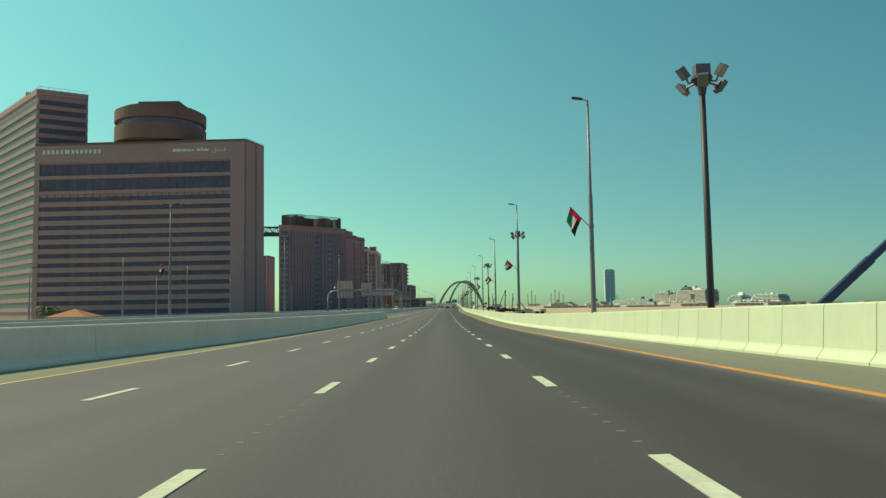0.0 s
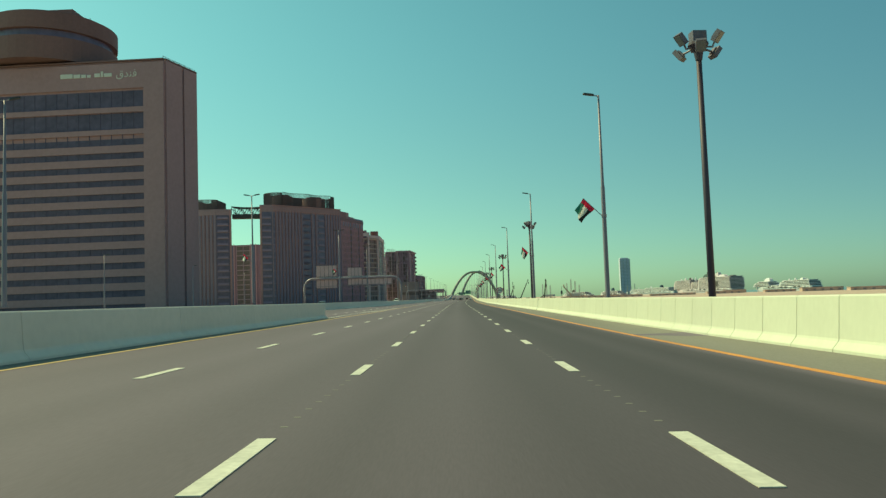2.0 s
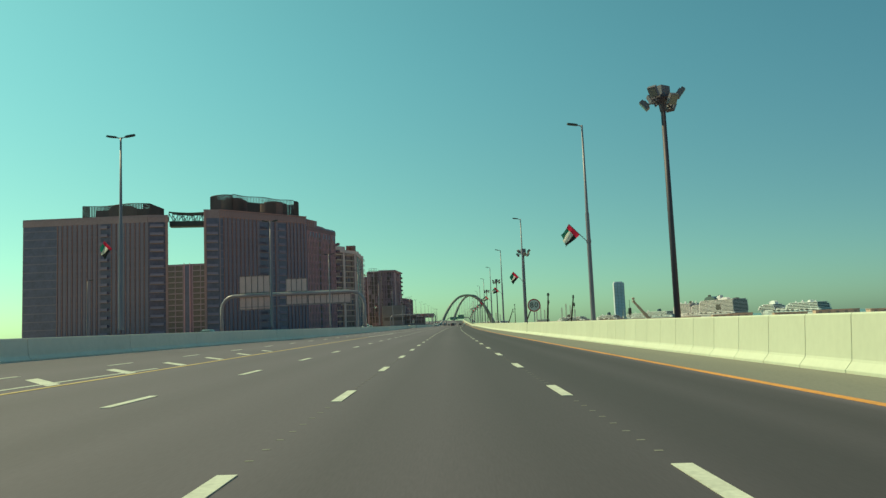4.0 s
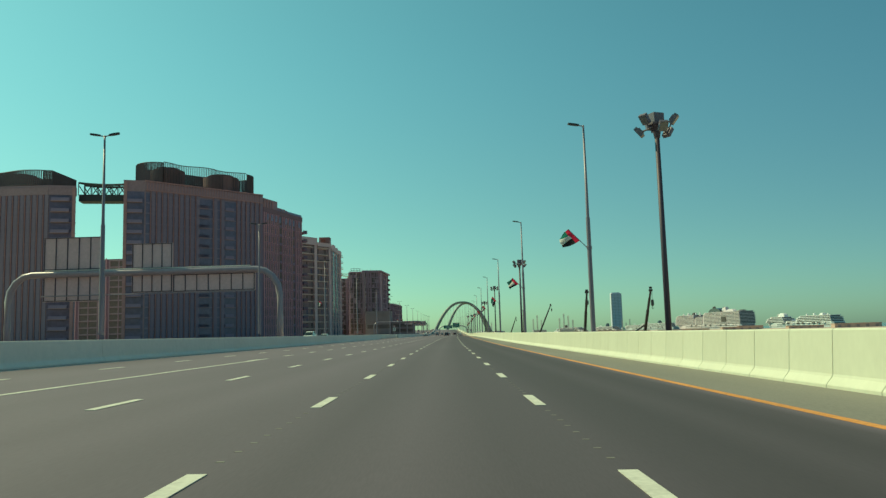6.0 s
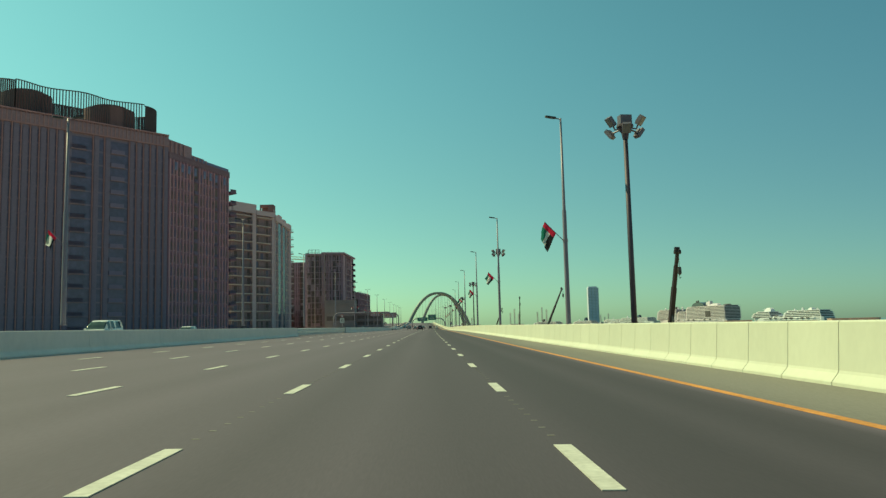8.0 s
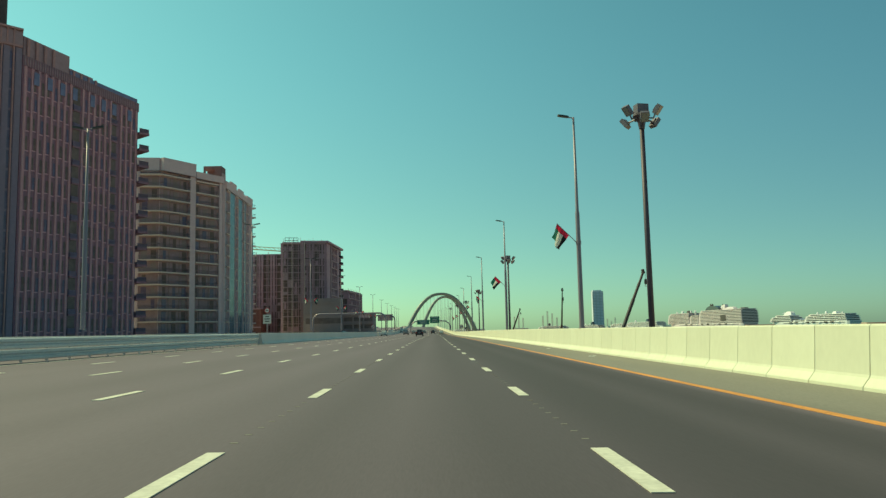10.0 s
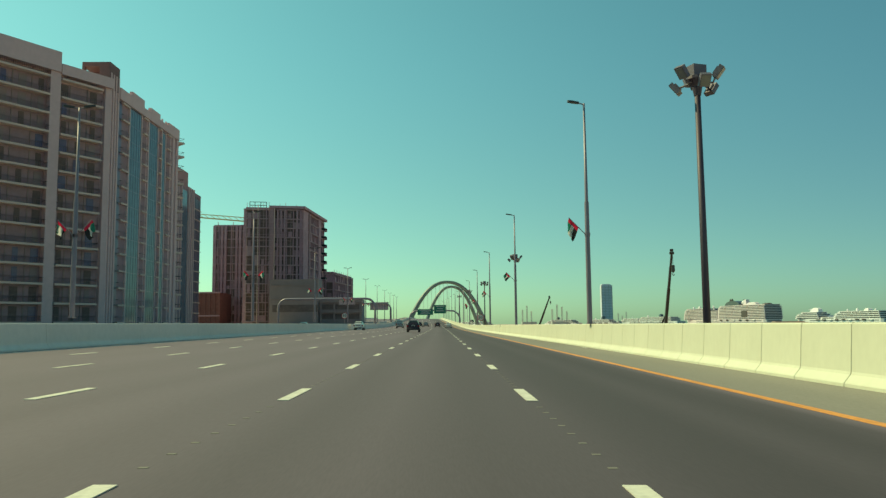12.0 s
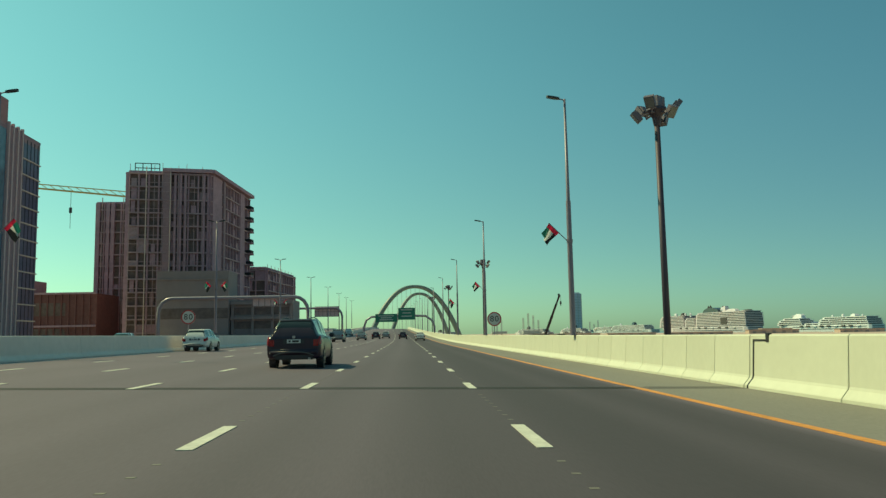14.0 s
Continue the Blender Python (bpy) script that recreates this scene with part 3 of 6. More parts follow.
A = [(-104.5, 471.5), (-98.4, 473.6), (-67.6, 505.0), (-58.7, 533.5), (-74.0, 546.0), (-106.0, 492.0)]
block_a = house("apartment_block", [([A[0], A[1], A[2], (-84.0, 527.0), A[5]], 52.2, DKBROWN), ([A[2], A[3], A[4], (-84.0, 527.02)], 47.6, DKBROWN)], "dark brown apartment block with red fins and rounded roof screen", group="apartment blocks along the highway")
bpy.context.view_layer.update()
FL = levels(1.2, 3.4, 15)
for p, q, u0, u1 in ((A[0], A[1], 0.2, 0.2), (A[1], A[2], 0.3, 0.3)):
    bands(block_a, p, q, [24.5], 49.0, 0.04, BLUEGLASS, u0, u1, "window_wall")
m, n = wall_frame(A[1], A[2])
fins(block_a, A[1], A[2], 0.8, 18.6, 1.9, -2.0, 49.6)
fins(block_a, A[1], A[2], 22.8, 28.4, 1.9, -2.0, 49.6)
fins(block_a, A[1], A[2], 32.4, n - 0.4, 1.6, -2.0, 49.6)
bands(block_a, A[1], A[2], FL, 0.4, 0.12, SLATE, 0.3, 0.3)
for u in (20.7, 30.4):
    balconies(block_a, A[1], A[2], u, 3.6, FL[:-1], 0.5, DKBROWN, BALCPANEL, 0.22, True)
bands(block_a, A[1], A[2], [50.9], 2.4, 0.3, DKBROWN, 0, 0, "parapet")
bands(block_a, A[1], A[2], [52.6, 49.6], 0.35, 0.5, BROWN, 0, 0, "cornice")
piers(block_a, A[1], A[2], [0.6 + 1.0 * i for i in range(int(n))], 0.25, 0.42, 49.8, 52.4, BROWN, "slat")
m3, n3 = wall_frame(A[2], A[3])
# the long side wall: pink fins, staggered window slots and a column of balconies
bands(block_a, A[2], A[3], [22.5], 49.0, 0.2, PURPLE, 0.05, 0.05, "wall_face")
FINS = [u for u in np.arange(0.5, n3 - 0.3, 1.5) if not (11.6 < u < 13.7 or 21.5 < u < 23.6)]
piers(block_a, A[2], A[3], FINS, 0.2, 0.48, -2.0, 46.5, PINKFIN, "fin")
piers(block_a, A[2], A[3], [u + 0.34 for u in FINS], 0.1, 0.4, -2.0, 46.5, PINKFIN, "fin")
for k, z in enumerate(FL[:-2]):
    for j, u in enumerate(FINS[:-1]):
        if FINS[j + 1] - u < 1.6:
            c = u + (0.72 if (k + j) % 2 else 1.12)
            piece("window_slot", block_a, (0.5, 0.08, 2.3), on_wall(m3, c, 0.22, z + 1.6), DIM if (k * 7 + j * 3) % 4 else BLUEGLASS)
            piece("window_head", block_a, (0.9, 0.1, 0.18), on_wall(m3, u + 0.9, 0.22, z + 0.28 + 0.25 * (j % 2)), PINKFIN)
# dark strips on the wall's face paint the shade of the recesses
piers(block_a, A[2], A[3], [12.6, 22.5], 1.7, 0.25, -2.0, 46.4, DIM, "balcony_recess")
for u in (12.6, 22.5):
    balconies(block_a, A[2], A[3], u, 1.9, FL[:-2], 0.5, PURPLE, BALCPANEL, 0.3, True)
for u in FINS[1:-1:2]:
    piece("top_window", block_a, (1.15, 0.1, 2.2), on_wall(m3, u + 0.9, 0.46, 44.9), BALCGLASS)
bands(block_a, A[2], A[3], [47.4], 1.8, 0.4, PURPLE, 0, 0, "parapet")
bands(block_a, A[2], A[3], [48.75], 0.8, 0.1, BALCGLASS, 11.0, 0.2, "roof_railing")
piers(block_a, A[2], A[3], [0.3 + 0.55 * i for i in range(int(n3 / 0.55))], 0.2, 0.52, 46.6, 48.2, DKBROWN, "slat")
balconies(block_a, A[0], A[1], 3.4, 4.6, FL[:-1], 1.1, DKBROWN, BALCPANEL, 0.22, True)
piers(block_a, A[0], A[1], [0.5], 1.0, 0.4, -2.0, 52.2, BROWN)
balconies(block_a, A[3], A[4], 1.2, 4.4, FL[:-2], 2.2, PURPLE, SLATE, 0.45, True)
for u0, u1, z1 in ((0.4, 10.9, 51.8), (11.0, 17.0, 49.6)):
    piece("stepped_storey", block_a, (u1 - u0, 9.0, z1 - 47.4), on_wall(m3, (u0 + u1) / 2, -4.6, (z1 + 47.4) / 2), DKBROWN)
    piers(block_a, A[2], A[3], [u0 + 0.8 + 1.9 * i for i in range(4)], 0.5, 0.25, 48.4, z1 - 0.3, BROWN, "fin")
curve = []
for i in range(49):
    t = i / 48
    u, v = 6.5 + t * (n - 13.0), 0.5 + 1.9 * math.sin(t * 2 * math.pi) ** 2
    curve.append((m @ Vector((u, v, 0)))[:2])
screen(block_a, curve, 52.6, 59.9)
ends = [[(m @ Vector((u0 + s * 5.7 * math.sin(a * math.pi / 14), 7.25 - 6.75 * math.cos(a * math.pi / 14), 0)))[:2] for a in range(15)] for u0, s in ((6.5, -1), (n - 6.5, 1))]
screen(block_a, ends[0] + ends[1][::-1], 52.6, 59.6, 0.18)
for t, r in ((0.26, 5.6), (0.72, 6.2)):
    x, y = (m @ Vector((t * n, 8.0, 0)))[:2]
    drum(block_a, x, y, r, 52.6, 58.4)

B = [(-178.0, 466.0), (-126.0, 466.0), (-118.4, 468.2), (-132.0, 492.0), (-178.0, 492.0)]
block_b = house("apartment_block", [(B, 50.0, DKBROWN)], "dark brown apartment block joined by a sky bridge", group="apartment blocks along the highway")
bpy.context.view_layer.update()
for p, q in ((B[0], B[1]), (B[1], B[2]), (B[2], B[3])):
    bands(block_b, p, q, [24.0], 47.0, 0.04, BLUEGLASS, 0.3, 0.3, "window_wall")
    bands(block_b, p, q, FL, 0.4, 0.12, SLATE, 0.3, 0.3)
    bands(block_b, p, q, [48.6], 2.4, 0.3, DKBROWN, 0, 0, "parapet")
fins(block_b, B[0], B[1], 13.5, 32.0, 1.9, -2.0, 47.4)
fins(block_b, B[0], B[1], 36.0, 51.6, 1.9, -2.0, 47.4)
balconies(block_b, B[0], B[1], 34.0, 3.4, FL[:-1], 1.2, DKBROWN, BALCPANEL, 0.22, True)
balconies(block_b, B[1], B[2], 3.6, 5.4, FL[:-1], 1.2, DKBROWN, BALCPANEL, 0.22, True)
piers(block_b, B[1], B[2], [7.4], 0.9, 0.45, -2.0, 50.0, BROWN)
screen(block_b, [(-154.0 + 28.0 * i / 24, 468.0 + 2.0 * math.sin(i / 24 * 6.3)) for i in range(25)] + [(-126.0, 484.0)], 50.6, 55.6, 0.2)
screen(block_b, [(-154.0, 480.0), (-127.0, 480.0)], 50.6, 55.4, 0.2)
drum(block_b, -141.0, 478.0, 6.0, 50.5, 55.4)

bridge = thing("sky_bridge", (-119.0, 470.0, 46.0), "dark steel truss sky bridge between two apartment blocks", "bridge")
bpy.context.view_layer.update()
p, q = Vector((-119.2, 471.5, 0)), Vector((-103.0, 474.5, 0))
for dy in (0.0, 4.0):
    o = Vector((0, dy, 0))
    k = bmesh.new()
    inv = bridge.matrix_world.inverted()
    tube(k, [inv @ (p.lerp(q, i / 10) + o + Vector((0, 0, 51.5 + 0.5 * abs(i / 10 - 0.55) ** 2 * 4))) for i in range(11)], 0.38, 6)
    part("top_chord", k, DARK, bridge)
    for i in range(8):
        a, c = p.lerp(q, i / 8) + o, p.lerp(q, (i + 1) / 8) + o
        rod("truss_diagonal", bridge, a + Vector((0, 0, 48.2 if i % 2 else 51.4)), c + Vector((0, 0, 51.4 if i % 2 else 48.2)), 0.16, DARK, 5)
        rod("truss_post", bridge, a + Vector((0, 0, 48.0)), a + Vector((0, 0, 51.8)), 0.13, DARK, 5)
mid = (p + q) / 2
piece("bridge_deck", bridge, (16.6, 5.0, 2.2), Matrix.Translation(mid + Vector((0, 2.0, 47.1))) @ pose(0, 0, 0, 0, 0, 10.5), DARK)

# ---- pale block seen through the gap ----
G = [(-232.0, 640.0), (-150.0, 640.0), (-150.0, 660.0), (-232.0, 660.0)]
far_block = house("apartment_block", [(G, 45.0, PURPLE)], "dark purple-brown apartment block with pale balcony frames", group="apartment blocks along the highway")
bpy.context.view_layer.update()
gu = 0.5
while gu < 78:
    bands(far_block, G[0], G[1], levels(3.3, 3.6, 12), 2.7, 0.05, DIM, gu + 0.3, 82.0 - gu - 9.9, "window_band")
    bands(far_block, G[0], G[1], levels(1.5, 3.6, 13), 0.5, 0.35, RAWEDGE, gu, 82.0 - gu - 10.4, "floor_slab")
    piers(far_block, G[0], G[1], [gu + 0.2, gu + 5.2, gu + 10.2], 0.45, 0.4, -2, 44.8, RAW)
    piers(far_block, G[0], G[1], [gu + 12.5], 3.0, 0.06, -2, 44.5, BLUEGLASS, "glass_strip")
    piers(far_block, G[0], G[1], [gu + 11.0, gu + 14.5], 0.5, 0.45, -2, 46.0, PINKFIN)
    gu += 16.2

# ---- beige block with balcony stacks and glass strips ----
C = [(-86.0, 570.5), (-67.3, 572.7), (-56.3, 589.7), (-56.0, 626.0), (-72.0, 640.0), (-90.0, 640.0)]
block_c = house("apartment_block", [(C, 42.6, BEIGE)], "beige apartment block with stacked balconies and teal glass strips", group="apartment blocks along the highway")
bpy.context.view_layer.update()
FC = levels(1.0, 3.12, 14)
m, n = wall_frame(C[0], C[1])
bands(block_c, C[0], C[1], [21.0], 44.0, 0.05, TEALGLASS, 7.0, 6.0, "window_wall")
piers(block_c, C[0], C[1], [n - 5.3, 5.0], 0.9, 0.3, -2, 44.5, BEIGE)
piers(block_c, C[0], C[1], [2.0], 4.0, 0.25, -2, 44.0, DKBROWN)
piers(block_c, C[0], C[1], [n - 2.4], 4.7, 0.05, -2, 42.4, RECESS, "window_wall")
balconies(block_c, C[0], C[1], n - 1.9, 5.6, [z - 0.004 for z in FC], 1.3, PALEEDGE, BRONZE, 0.33)
m, n = wall_frame(C[1], C[2])
bands(block_c, C[1], C[2], [21.6], 41.5, 0.05, RECESS, 0.1, 11.2, "window_wall")
bands(block_c, C[1], C[2], [21.0], 40.5, 0.05, RECESS, 10.6, 1.2, "window_wall")
balconies(block_c, C[1], C[2], 4.3, 9.2, FC, 1.4, PALEEDGE, BRONZE, 0.34)
balconies(block_c, C[1], C[2], 14.6, 7.6, FC, 1.4, PALEEDGE, BRONZE, 0.34)
piers(block_c, C[1], C[2], [9.8], 1.8, 1.1, -2, 44.6, BEIGE)
piers(block_c, C[1], C[2], [n - 0.6], 1.0, 0.8, -2, 44.0, BEIGE)
bands(block_c, C[1], C[2], [44.3], 3.4, 1.5, BEIGE, 0, 9.8, "parapet")
bands(block_c, C[1], C[2], [43.2], 1.8, 1.5, BEIGE, 10.6, 0, "parapet")
bands(block_c, C[0], C[1], [44.3], 3.4, 0.5, BEIGE, 0, 0, "parapet")
for z in FC:
    for u in (3.2, 6.4, 13.0, 16.2):
        piece("window_frame", block_c, (0.18, 0.1, 2.6), on_wall(m, u, 0.1, z + 1.5), BRONZE)
rnd = random.Random(11)
for p, q, us in ((C[1], C[2], (1.7, 4.8, 7.9, 12.0, 14.6, 17.3)), (C[0], C[1], (15.3, 17.6))):
    mm, nn = wall_frame(p, q)
    for z in FC[:-1]:
        for u in us:
            if rnd.random() < 0.75:
                piece("window_pane", block_c, (rnd.choice((0.9, 1.3, 1.3)), 0.05, 2.3), on_wall(mm, u, 0.085, z + 1.45), rnd.choice((DIM, DIM, BRONZE, BLUEGLASS, RAWCON)))
m, n = wall_frame(C[2], C[3])
for size, u, out, z in (((4.2, 5.0, 0.8), 1.8, -2.2, 47.0), ((4.2, 1.9, 3.8), 1.8, -0.65, 44.7), ((0.5, 3.1, 3.8), 3.65, -3.15, 44.7), ((0.6, 0.5, 3.8), 0.0, -4.45, 44.7)):
    piece("roof_frame", block_c, size, on_wall(m, u, out, z), DRUM)
piers(block_c, C[2], C[3], [0.4, 1.5, 2.6, 3.7], 0.5, 0.35, -2, 45.6, BEIGE)
piers(block_c, C[2], C[3], [4.95], 1.9, 0.06, -2, 42.4, BLUEGLASS, "glass_strip")
bands(block_c, C[2], C[3], FC, 0.14, 0.1, DARK, 4.0, n - 5.85, "mullion")
for u, wide in ((12.2, 5.4), (21.6, 4.6), (27.6, 1.6)):
    piers(block_c, C[2], C[3], [u], wide, 0.2, 0, 42.6 - u * 0.05, TEALGLASS, "glass_strip")
    bands(block_c, C[2], C[3], FC, 0.12, 0.23, BLUEGLASS, u - wide / 2, n - u - wide / 2, "mullion")
    piers(block_c, C[2], C[3], [u + (k - 1.5) * wide / 4.5 for k in range(4)] if wide > 3 else [u], 0.09, 0.24, 0, 42.5 - u * 0.05, BLUEGLASS, "mullion")
    piers(block_c, C[2], C[3], [u - wide / 2 - 0.3, u + wide / 2 + 0.3], 0.45, 0.28, -2, 44.2, BEIGE)
for u, wide in ((7.2, 3.2), (17.0, 2.4), (25.2, 1.8), (30.6, 2.6)):
    piers(block_c, C[2], C[3], [u], wide, 0.05, -2, 42.0, DKBROWN, "window_wall")
    balconies(block_c, C[2], C[3], u, wide, FC, 0.55, PALEEDGE, BRONZE, 0.3)
piers(block_c, C[2], C[3], [33.4, n - 0.5], 1.2, 0.4, -2, 44.4, BEIGE)
for u0, u1, z1 in ((4.0, 9.3, 44.0), (9.35, 15.4, 44.9), (15.45, 18.9, 43.5), (18.95, 24.2, 44.5), (24.25, 29.4, 43.4), (29.45, n, 44.2)):
    bands(block_c, C[2], C[3], [(41.9 + z1) / 2], z1 - 41.9, 0.6, BEIGE, u0, n - u1, "parapet")
balconies(block_c, C[3], C[4], 2.0, 4.0, FC, 2.0, PALEEDGE, DARK, 0.4)

# ---- glassy end block ----
D = [(-90.0, 648.0), (-69.0, 648.0), (-68.6, 664.0), (-69.4, 690.0), (-90.0, 690.0)]
block_d = house("apartment_block", [(D, 39.4, DKBROWN)], "narrow apartment block with blue glass walls and brown piers", group="apartment blocks along the highway")
bpy.context.view_layer.update()
FD = levels(1.0, 3.1, 12)
bands(block_d, D[2], D[3], [19.0], 38.5, 0.05, BLUEGLASS, 0.3, 0.3, "window_wall")
bands(block_d, D[2], D[3], FD, 0.22, 0.3, PALEEDGE, 18.2, 0.0, "floor_slab")
piers(block_d, D[2], D[3], [2.6, 14.6], 5.6, 0.3, -2, 40.0, DKBROWN)
piers(block_d, D[2], D[3], [0.6, 2.2, 4.9, 11.9, 13.6, 15.6, 17.4], 0.45, 0.5, -2, 40.4, BEIGE)
piers(block_d, D[2], D[3], [8.4], 5.6, 0.2, -2, 38.8, TEALGLASS, "glass_strip")
piers(block_d, D[2], D[3], [18.6 + 1.6 * i for i in range(5)], 0.1, 0.12, -2, 39.0, DARK, "mullion")
bands(block_d, D[1], D[2], [19.0], 38.5, 0.05, TEALGLASS, 0.3, 0.3, "window_wall")
piers(block_d, D[1], D[2], [0.6, 8.0, 15.6], 0.5, 0.4, -2, 40.5, BEIGE)
bands(block_d, D[1], D[2], FD, 0.35, 0.9, PALEEDGE, 0, 8.4, "floor_slab")
piers(block_d, D[1], D[2], [9.2 + 1.2 * i for i in range(6)], 0.1, 0.12, -2, 39.0, DARK, "mullion")
bands(block_d, D[0], D[1], FD, 0.7, 0.4, PALEEDGE, 0, 0)
bands(block_d, D[0], D[1], [19.0], 38.5, 0.05, BLUEGLASS, 0.3, 0.3, "window_wall")
piece("stair_tower", block_d, (5.0, 9.0, 5.4), Matrix.Translation((-71.5, 671.5, 41.8)), BROWN)


# ---- unfinished blocks ----
def carcass(parent, p, q, z0, z1, step, bay, seed, fill=0.45):
    """Bare slabs and columns in front of a sheet painted dark for the inside's shade, with some bays walled up."""
    rnd = random.Random(seed)
    m, n = wall_frame(p, q)
    count = int((z1 - z0) / step)
    LVs = levels(z0, step, count + 1)
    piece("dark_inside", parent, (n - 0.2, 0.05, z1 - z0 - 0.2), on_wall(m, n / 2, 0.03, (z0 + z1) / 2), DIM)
    bands(parent, p, q, LVs, 0.32, 0.9, RAWEDGE, 0.0, 0.0, "floor_slab")
    k = max(1, round(n / bay))
    piers(parent, p, q, [n * i / k for i in range(k + 1)], 0.38, 0.75, z0, z1, RAW, "column")
    for z in LVs[:-1]:
        for i in range(k):
            if rnd.random() < fill:
                w = n / k * rnd.choice((0.4, 0.55, 0.9))
                tall = rnd.choice((step - 0.4, step - 0.4, 1.1, 1.9))
                piece("infill_wall", parent, (w, 0.45, tall), on_wall(m, n * (i + 0.5) / k + rnd.uniform(-0.1, 0.1) * (n / k - w), 0.25, z + 0.17 + tall / 2), rnd.choice((RAW, RAW, RAWEDGE, DKBROWN)))
    return m, n


E1 = [(-64.0, 726.0), (-45.5, 729.5), (-42.5, 766.0), (-64.0, 766.0)]
E2 = [(-85.2, 762.0), (-64.0, 762.0), (-64.0, 788.0), (-85.2, 788.0)]
block_e = house("unfinished_block", [(E1, 41.6, RAW), (E2, 40.0, RAW)], "unfinished red-brown apartment block with bare slabs and scaffolding")
bpy.context.view_layer.update()
carcass(block_e, E1[0], E1[1], -1.6, 41.6, 3.3, 2.3, 3)
carcass(block_e, E1[1], E1[2], -1.6, 41.6, 3.3, 2.8, 4, 0.55)
carcass(block_e, E2[0], E2[1], -1.6, 40.0, 3.3, 2.3, 5)
carcass(block_e, E1[3], E1[0], -1.6, 41.6, 3.3, 3.2, 6)
m, n = wall_frame(E1[0], E1[1])
bands(block_e, E1[0], E1[1], [42.2], 0.9, 1.6, RAW, 8.0, -1.0, "roof_slab")
bands(block_e, E1[1], E1[2], [42.3], 0.9, 1.9, RAW, -0.5, -0.5, "roof_slab")
ne1 = wall_frame(E1[1], E1[2])[1]
balconies(block_e, E1[1], E1[2], ne1 - 1.6, 3.0, levels(18.2, 3.3, 7), 2.0, DKBROWN, DARK, 0.5, True)
for u in (0.4, 2.3, 4.2, 6.1, 8.0, 9.9, 11.8, 13.7, 15.6, 17.5):
    rod("scaffold_standard", block_e, m @ Vector((u, -1.5, -2)), m @ Vector((u, -1.5, 42.3 + (u * 7 % 1.6))), 0.07 if u not in (9.9, 4.2) else 0.12, RAWEDGE if u not in (9.9, 4.2) else PALEEDGE, 5)
for k in range(19):
    rod("scaffold_ledger", block_e, m @ Vector((0.4, -1.5, 1.5 + 2.2 * k)), m @ Vector((17.5 - (k * 5 % 4) * 1.9, -1.5, 1.5 + 2.2 * k)), 0.06, RAWEDGE, 4)
for u in (1.2, 3.0, 5.0, 7.0):
    rod("roof_frame_post", block_e, m @ Vector((u, 1.0, 41.6)), m @ Vector((u, 1.0, 44.2)), 0.12, DARK, 5)
for z in (43.0, 44.2):
    rod("roof_frame_rail", block_e, m @ Vector((1.2, 1.0, z)), m @ Vector((7.0, 1.0, z)), 0.12, DARK, 5)
mw = wall_frame(E2[0], E2[1])[0]
for u in (2.0, 8.0, 14.5, 20.0):
    rod("scaffold_standard", block_e, mw @ Vector((u, -1.5, -2)), mw @ Vector((u, -1.5, 41.5)), 0.14, RAWEDGE, 5)

piers(block_e, E1[0], E1[1], [9.1], 1.9, 1.3, -2.0, 42.5, DKBROWN, "core_wall")
piers(block_e, E1[0], E1[1], [11.0, 12.3, 13.4, 17.9], 0.55, 1.15, -2.0, 41.5, RAW, "core_wall")
piers(block_e, E1[1], E1[2], [4.6], 7.4, 1.0, -1.6, 41.7, RAW, "core_wall")
piers(block_e, E1[1], E1[2], [10.2], 1.6, 1.2, -1.6, 41.7, DKBROWN, "core_wall")
piers(block_e, E1[1], E1[2], [ne1 - 9.0], 4.0, 1.0, -1.6, 41.7, RAW, "core_wall")
piers(block_e, E2[0], E2[1], [0.6, 3.4, 4.8, 9.2, 10.6, 15.0, 18.2], 1.0, 1.0, -1.6, 40.2, RAW, "core_wall")

F1 = [(-60.0, 790.0), (-41.0, 790.0), (-37.0, 829.0), (-60.0, 829.0)]
block_f = house("unfinished_block", [(F1, 22.8, RAW)], "lower unfinished brown block with bare concrete slabs")
bpy.context.view_layer.update()
carcass(block_f, F1[0], F1[1], -1.6, 22.8, 3.4, 3.2, 8)
carcass(block_f, F1[1], F1[2], -1.6, 22.8, 3.4, 3.6, 9)
for i in range(8):
    a = Vector((-40.6 + 0.45 * i, 791 + 5.0 * i, 22.8))
    rod("starter_bar", block_f, a, a + Vector((0, 0, 1.4)), 0.09, RAWEDGE, 5)
F2 = [(-128.0, 742.0), (-77.0, 742.0), (-77.0, 758.0), (-128.0, 760.0)]
block_g = house("unfinished_block", [(F2, 12.0, REDWALL)], "low red-primed building shell behind the highway")
bpy.context.view_layer.update()
m, n = wall_frame(F2[0], F2[1])
piers(block_g, F2[0], F2[1], [0.6 + 1.8 * i for i in range(28)], 0.35, 0.35, -2, 12.4, REDWALL)
bands(block_g, F2[0], F2[1], [4.0, 12.6], 0.5, 0.5, RAW, 0, 0)
# flat dark bands paint the shade inside the openings
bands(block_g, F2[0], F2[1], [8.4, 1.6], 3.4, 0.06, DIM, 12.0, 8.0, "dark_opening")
piece("roof_shed", block_g, (14, 8, 4.0), on_wall(m, 27.0, -5.0, 14.2), RAW)
for u in (8.0, 10.0, 12.0, 14.0):
    rod("starter_bar", block_g, m @ Vector((u, 0.5, 12)), m @ Vector((u, 0.5, 15.5)), 0.12, RAWEDGE, 5)
F3 = [(-52.5, 712.0), (-36.4, 712.0), (-36.4, 722.0), (-52.5, 722.0)]
F4 = [(-36.2, 714.0), (-22.0, 714.0), (-22.0, 726.0), (-36.2, 726.0)]
